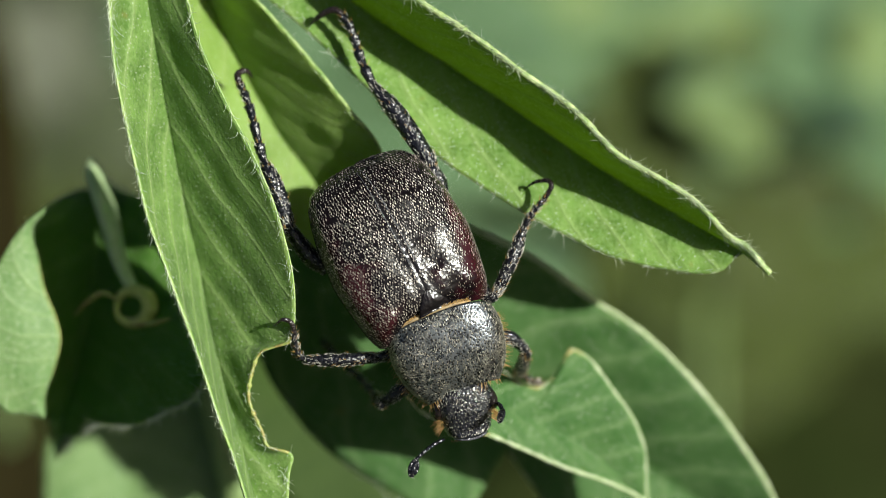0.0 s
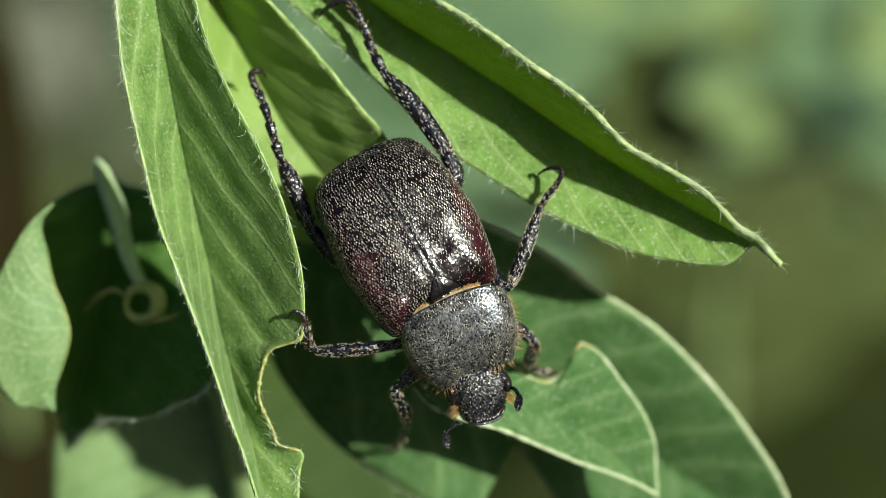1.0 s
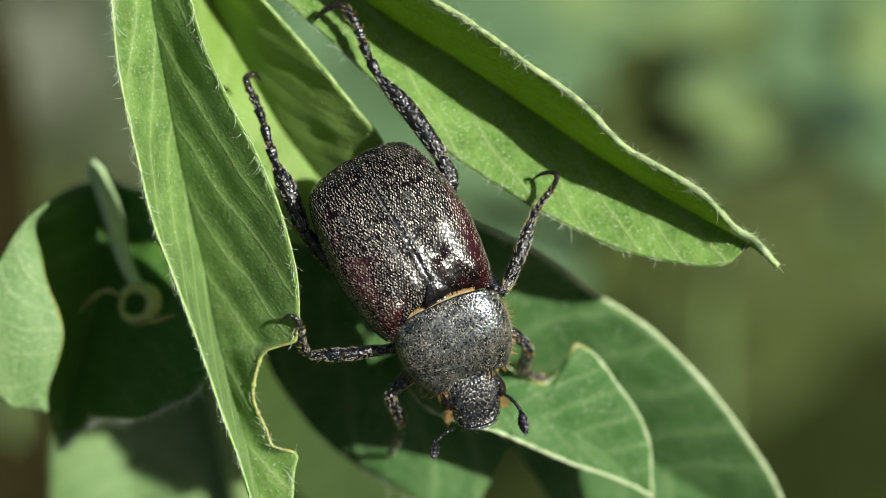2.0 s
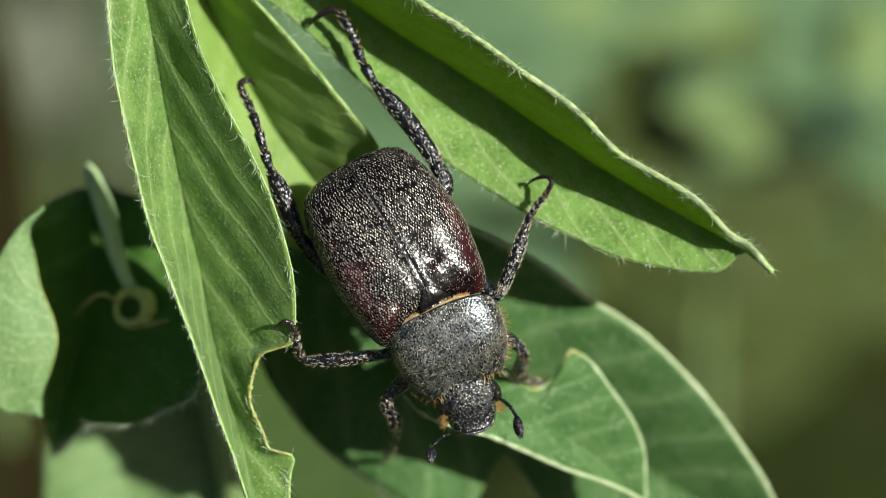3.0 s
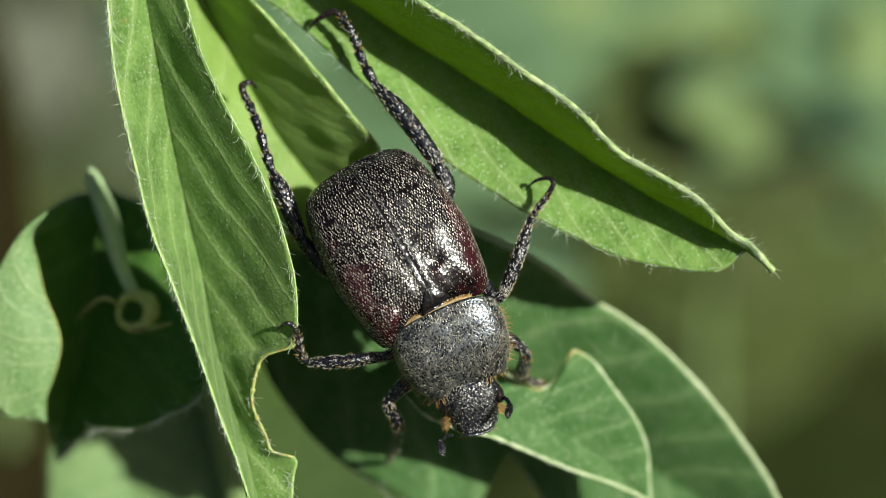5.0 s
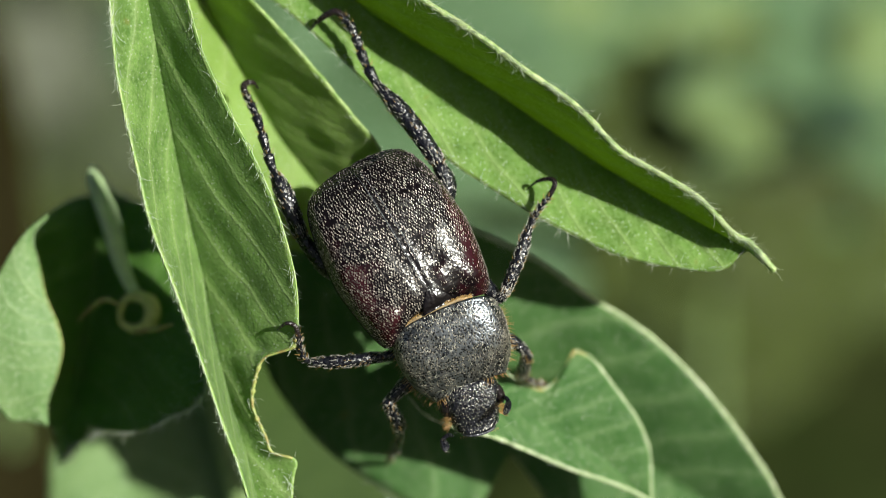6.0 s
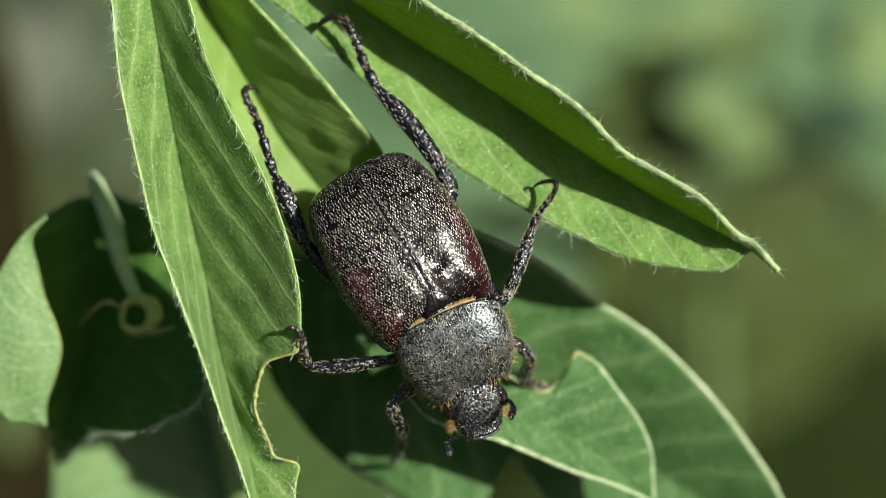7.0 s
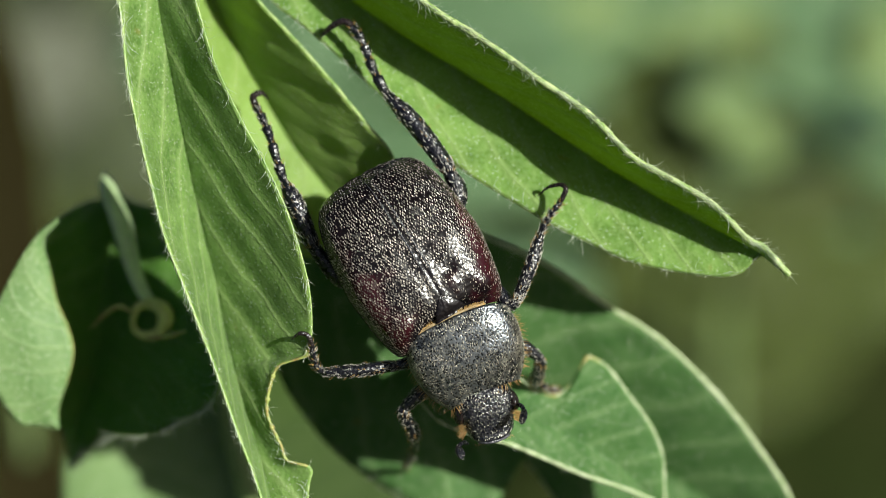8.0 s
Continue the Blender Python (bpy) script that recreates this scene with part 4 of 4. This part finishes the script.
def antenna(label, stalk, club, seed):
    """A feeler: jointed stalk (the part itself) and a club of three leaves."""
    base = Vector(stalk[0])
    n = 36
    line = [Vector(p) - base for p in smooth(stalk, n)]
    r = [0.055 * (0.75 + 0.5 * ((i / (n - 1) * 6) % 1.0)) for i in range(n)]
    ob = part("antenna", Soup().tube(line, r, 9), ARMOUR, beetle, label)
    ob.location = base * MM
    a, b = (Vector(p) - base for p in club)
    way = (b - a).normalized()
    side = way.cross(Vector((0, 0, 1))).normalized()
    rnd = random.Random(seed)
    for k in (-1, 0, 1):
        spread = side * 0.055 * k
        leafy = [a, a.lerp(b, 0.25) + spread * 0.9, a.lerp(b, 0.6) + spread * 1.3, b + spread * 0.7]
        part("club_plate", Soup().tube(smooth([tuple(p) for p in leafy], 14), taper((0.04, 0.10, 0.12, 0.10, 0.02), 14), 9, 0.5 if k else 0.9), ARMOUR, ob)
    tips = Soup()
    for k in range(16):
        tips.hair(a.lerp(b, rnd.uniform(0.1, 1)), (rnd.uniform(-1, 1), rnd.uniform(-1, 1), rnd.uniform(0, 1)), 0.14, 0.007, (0, 0, 0), 3)
    part("bristle_coat", tips, BRISTLE, ob, kind="stuff")
    return ob


feeler_l = antenna("black clubbed antenna swinging beside the mouth", [(-1.37, -5.82, -0.1), (-1.75, -5.83, 0), (-2.13, -5.91, 0.05), (-2.37, -5.99, 0.05)], [(-2.36, -5.98, 0.05), (-2.75, -6.39, 0.05)], 1)
feeler_r = antenna("black clubbed antenna held below the eye", [(0.34, -5.52, -0.1), (0.51, -5.75, 0), (0.61, -6.06, 0.05), (0.62, -6.33, 0.05)], [(0.63, -6.30, 0.05), (0.45, -6.96, 0.05)], 2)


# ---- plants behind ----
def far_leaf(parent, material, x, y, z, length, wide, turn, face, seed):
    """A broad leaflet far behind: turn leans its midrib in the view, face is the way its blade looks."""
    rnd = random.Random(seed)
    lift = Vector(face).normalized()
    way = Vector((math.sin(radians(turn)), 0, math.cos(radians(turn))))
    way = (way - lift * way.dot(lift)).normalized()
    side = way.cross(lift)
    base = Vector((x, y, z)) - way * length * 0.5
    rows = []
    for i in range(15):
        v = i / 14
        w = wide * 0.5 * math.sin(math.pi * min(1, 0.04 + 0.96 * v)) ** 0.75 * (1 + 0.08 * rnd.uniform(-1, 1))
        rows.append([base + way * length * v + side * w * u + lift * (abs(u) * w * 0.25 - length * 0.2 * (v - 0.5) ** 2) for u in np.linspace(-1, 1, 9)])
    s = Soup().grid(rows, uv=lambda i, j: (j / 8, i / 14))
    ob = part("leaf", s, material, parent)
    thick = ob.modifiers.new("thickness", 'SOLIDIFY')
    thick.thickness, thick.offset = 0.25 * MM, 0
    return base


def far_plant(label, material, root, leaves, seed):
    """A leafy plant behind: a stem from the soil, stalks and leaves, in the tipped plan."""
    ob = new("meadow_plant")
    ob.matrix_world = BASE
    tagged(ob, label, "plant", "plants behind")
    down = BASE.to_3x3().inverted() @ Vector((0, 0, -1))
    top = Vector(root)
    foot = top + down * ((BASE @ (top * MM)).z + 0.275) / MM
    line = smooth([tuple(foot), tuple(foot.lerp(top, 0.5) + Vector((6, 4, 0))), tuple(top)], 20)
    part("stem", Soup().tube(line, taper((1.6, 1.2, 0.8), 20), 8), STALK, ob)
    rnd = random.Random(seed)
    for k, (*row, own) in enumerate(leaves):
        face = Vector((0.3 + rnd.uniform(-.25, .25), -0.85, 0.42 + rnd.uniform(-.25, .25)))
        base = far_leaf(ob, own or material, *row, face, seed * 50 + k)
        bow = top.lerp(base, 0.5) + Vector((0, 14, 0))
        part("stalk", Soup().tube(smooth([tuple(top), tuple(bow), tuple(base)], 10), [0.4] * 10, 6), STALK, ob)
    return ob


far_plant("pale blue-green leafy plant behind, out of focus", LEAF_FAR, (19.4, 132.7, 5.9),
    [(1.8, 97.1, 18, 31.5, 20.7, 70, None), (9.9, 100.3, 16.7, 34.2, 19.8, 100, None), (18.4, 103.9, 18.4, 31.5, 20.7, 60, None), (27.9, 107.5, 18.4, 31.5, 20.7, 105, None), (36.5, 110.6, 16.2, 31.5, 22.5, 110, None), (5, 97.1, 10.8, 29.7, 18, 120, None), (22.9, 99.8, 9.9, 22.5, 10.8, 80, LEAF_FAR), (26.6, 106.1, 13.1, 27, 16.2, 90, None), (36, 109.3, 9.9, 29.7, 17.1, 120, None), (-1.8, 95.3, 4.5, 35.1, 25.2, 120, None), (-5.9, 93.1, 13.5, 40.5, 27, 110, None), (23.9, 104.3, 6.8, 27, 9.9, 100, None), (20.2, 101.2, 17.1, 11.7, 5.9, 60, LEAF_SPRIG)], 1)
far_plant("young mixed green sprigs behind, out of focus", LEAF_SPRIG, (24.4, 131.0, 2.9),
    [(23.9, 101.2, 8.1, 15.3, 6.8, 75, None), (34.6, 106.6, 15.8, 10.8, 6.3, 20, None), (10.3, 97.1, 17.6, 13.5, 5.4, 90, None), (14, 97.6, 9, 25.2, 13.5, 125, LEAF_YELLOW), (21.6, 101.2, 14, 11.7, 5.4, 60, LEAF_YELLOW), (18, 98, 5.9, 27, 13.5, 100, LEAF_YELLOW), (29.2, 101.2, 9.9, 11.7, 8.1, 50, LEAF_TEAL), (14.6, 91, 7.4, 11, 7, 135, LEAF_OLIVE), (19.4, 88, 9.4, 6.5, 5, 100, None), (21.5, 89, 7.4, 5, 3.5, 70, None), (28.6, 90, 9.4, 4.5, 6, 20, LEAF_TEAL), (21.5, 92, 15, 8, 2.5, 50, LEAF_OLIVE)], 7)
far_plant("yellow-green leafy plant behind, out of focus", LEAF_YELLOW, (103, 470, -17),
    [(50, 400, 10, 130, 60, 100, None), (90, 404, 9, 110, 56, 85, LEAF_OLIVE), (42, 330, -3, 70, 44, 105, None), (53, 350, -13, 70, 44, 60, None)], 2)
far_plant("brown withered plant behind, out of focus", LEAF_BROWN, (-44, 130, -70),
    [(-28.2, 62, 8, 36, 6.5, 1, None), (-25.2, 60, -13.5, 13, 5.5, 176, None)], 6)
far_plant("dusty green plant behind, out of focus", LEAF_DIMMED, (-128, 330, 2),
    [(-60, 246, 27.5, 24, 17, 20, LEAF_DUSTY), (-64, 262, 30, 60, 40, 20, None), (-46, 262, 30, 66, 30, 175, None), (-48, 260, 11, 60, 40, 140, LEAF_YELLOW)], 3)
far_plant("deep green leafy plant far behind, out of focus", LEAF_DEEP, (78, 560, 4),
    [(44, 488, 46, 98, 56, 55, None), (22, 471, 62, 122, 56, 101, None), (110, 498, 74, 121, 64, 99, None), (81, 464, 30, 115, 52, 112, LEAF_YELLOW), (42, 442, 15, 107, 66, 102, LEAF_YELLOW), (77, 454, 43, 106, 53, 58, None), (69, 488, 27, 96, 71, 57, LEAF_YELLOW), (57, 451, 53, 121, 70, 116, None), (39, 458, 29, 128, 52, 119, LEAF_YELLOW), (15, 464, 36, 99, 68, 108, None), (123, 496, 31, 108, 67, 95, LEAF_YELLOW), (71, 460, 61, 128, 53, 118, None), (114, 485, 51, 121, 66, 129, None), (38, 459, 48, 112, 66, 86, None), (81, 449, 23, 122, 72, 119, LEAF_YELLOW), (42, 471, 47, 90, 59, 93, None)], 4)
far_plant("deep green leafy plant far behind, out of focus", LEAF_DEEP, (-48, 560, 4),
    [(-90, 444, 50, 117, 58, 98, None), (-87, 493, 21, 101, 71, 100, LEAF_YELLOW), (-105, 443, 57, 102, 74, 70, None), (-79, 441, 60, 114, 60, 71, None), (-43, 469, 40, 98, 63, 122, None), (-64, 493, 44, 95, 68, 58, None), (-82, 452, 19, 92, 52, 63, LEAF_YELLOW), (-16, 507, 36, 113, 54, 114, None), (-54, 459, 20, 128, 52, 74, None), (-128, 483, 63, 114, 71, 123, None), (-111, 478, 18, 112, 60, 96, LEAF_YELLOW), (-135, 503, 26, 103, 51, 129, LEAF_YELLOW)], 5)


# ---- what moves ----
def motions():
    leaf_rows = {
        leaf_a: ((-6.9, 0, -0.66), ((0, -0.024, 0.033, 0.276), (0.5, -0.041, -0.004, 0.428), (1, -0.019, -0.042, 0.233), (1.5, -0.043, -0.066, 0.436), (3, 0.01, -0.005, -0.008), (3.5, -0.043, -0.008, 0.213), (4, -0.006, -0.002, 0.255), (4.5, 0, -0, 0), (6, -0.016, 0.01, 0.614), (6.5, -0.021, 0.009, -0.109), (7, 0.012, -0.046, 0.701), (7.5, 0.005, -0.037, 0.39), (8, 0.004, -0.049, 0.187))),
        leaf_c: ((6.41, 0, 2.13), ((0, -0.054, -0.047, 0.206), (0.5, 0.018, 0.007, 0.541), (1, -0.004, -0.009, 0.259), (1.5, 0.055, 0.024, 0.378), (3, 0.018, 0.007, -0.175), (3.5, 0.023, 0.001, 0.119), (4, 0.021, 0.007, 0.156), (4.5, 0, -0, 0), (6, 0.022, 0.032, 0.56), (6.5, -0.015, -0.008, -0.026), (7, 0.063, 0.059, 0.257), (7.5, 0.026, 0.016, 0.061), (8, 0.045, 0.017, -0.054))),
        leaf_f: ((-10.17, 0, -3.93), ((0, 0.042, -0.046, 0), (0.5, -0.021, -0.026, 0), (1, 0.041, 0.057, 0), (1.5, -0.018, 0.062, 0), (3, -0.027, -0.001, 0), (3.5, 0.03, 0.003, 0), (4, 0.001, -0.021, 0), (4.5, 0, -0, 0), (6, 0.002, -0.061, 0), (6.5, 0.026, 0.005, 0), (7, -0.102, -0.008, 0), (7.5, -0.023, 0.023, 0), (8, -0.07, 0.038, 0))),
    }
    for ob, (centre, rows) in leaf_rows.items():
        walk(ob, [(t, shifted(dx, dz, turn, centre)) for t, dx, dz, turn in rows])
    walk(beetle, [(t, BASE @ shifted(dx, dz, turn, (0.17, 0, -2.46)) @ HOME) for t, dx, dz, turn in (
        (0, -0.045, -0.173, 2.292), (0.5, -0.025, -0.211, 2.552), (0.8, -0.025, -0.211, 2.552), (1, 0.017, 0.103, 0.252), (1.5, -0.011, 0.009, 0.428), (3, 0.005, 0.015, -0.157), (3.5, -0.025, 0.015, 0.557), (4, -0.015, 0.008, 0.306), (4.5, 0, -0, -0), (6, -0.021, 0.006, 0.453), (6.5, -0.011, -0.005, -0.285), (7, 0.011, -0.022, 0.02), (7.5, -0.011, -0.041, -0.203), (8, -0.005, -0.036, -0.305),
    )])
    # the feelers swing towards the lens and back; the legs shift on the hop before one second
    for ob, way, rows in (
        (feeler_l, (-0.93, -0.36, 0), ((0.0, 4), (0.5, 45), (0.8, 61), (1.0, 57), (1.5, 47), (2.2, 44), (3.0, 46), (3.5, 50), (4.0, 57), (4.5, 60), (5.2, 65), (6.0, 69), (6.5, 70), (7.0, 68), (7.5, 69), (8.0, 70))),
        (feeler_r, (0.10, -0.99, 0), ((0.0, 66), (0.5, 66), (0.8, 66), (1.0, 58), (1.2, 12), (1.5, 10), (2.2, 12), (3.0, 16), (3.5, 40), (4.0, 60), (4.5, 60), (5.2, 66), (6.0, 70), (6.5, 66), (7.0, 66), (7.5, 64), (8.0, 66)))):
        root = ob.location.copy()
        axis = Vector(way).cross(Vector((0, 0, 1)))
        walk(ob, [(t, Matrix.Translation(root) @ Matrix.Rotation(radians(a), 4, axis)) for t, a in rows])
    for ob, dx, dy, dz in ((hind_l, -0.26, 0.33, 0), (hind_r, -0.28, 0.15, 0), (middle_r, -0.07, 0.23, 0), (fore_r, 0.23, 0.18, 0)):
        root = ob.location.copy()
        away = root + Vector((dx, dy, dz)) * MM
        walk(ob, [(t, Matrix.Translation(p)) for t, p in ((0.0, away), (0.5, away), (0.8, away), (1.0, root), (1.5, root), (8.0, root))])
    hip = foreleg.location.copy()
    walk(foreleg, [(t, Matrix.Translation(hip) @ pose(0, 0, 0, rx, 0, 0)) for t, rx in ((0.0, 50), (0.5, 50), (0.8, 48), (0.9, 46), (1.0, 0), (1.5, 0), (4.5, 0), (8.0, 0))])


motions()
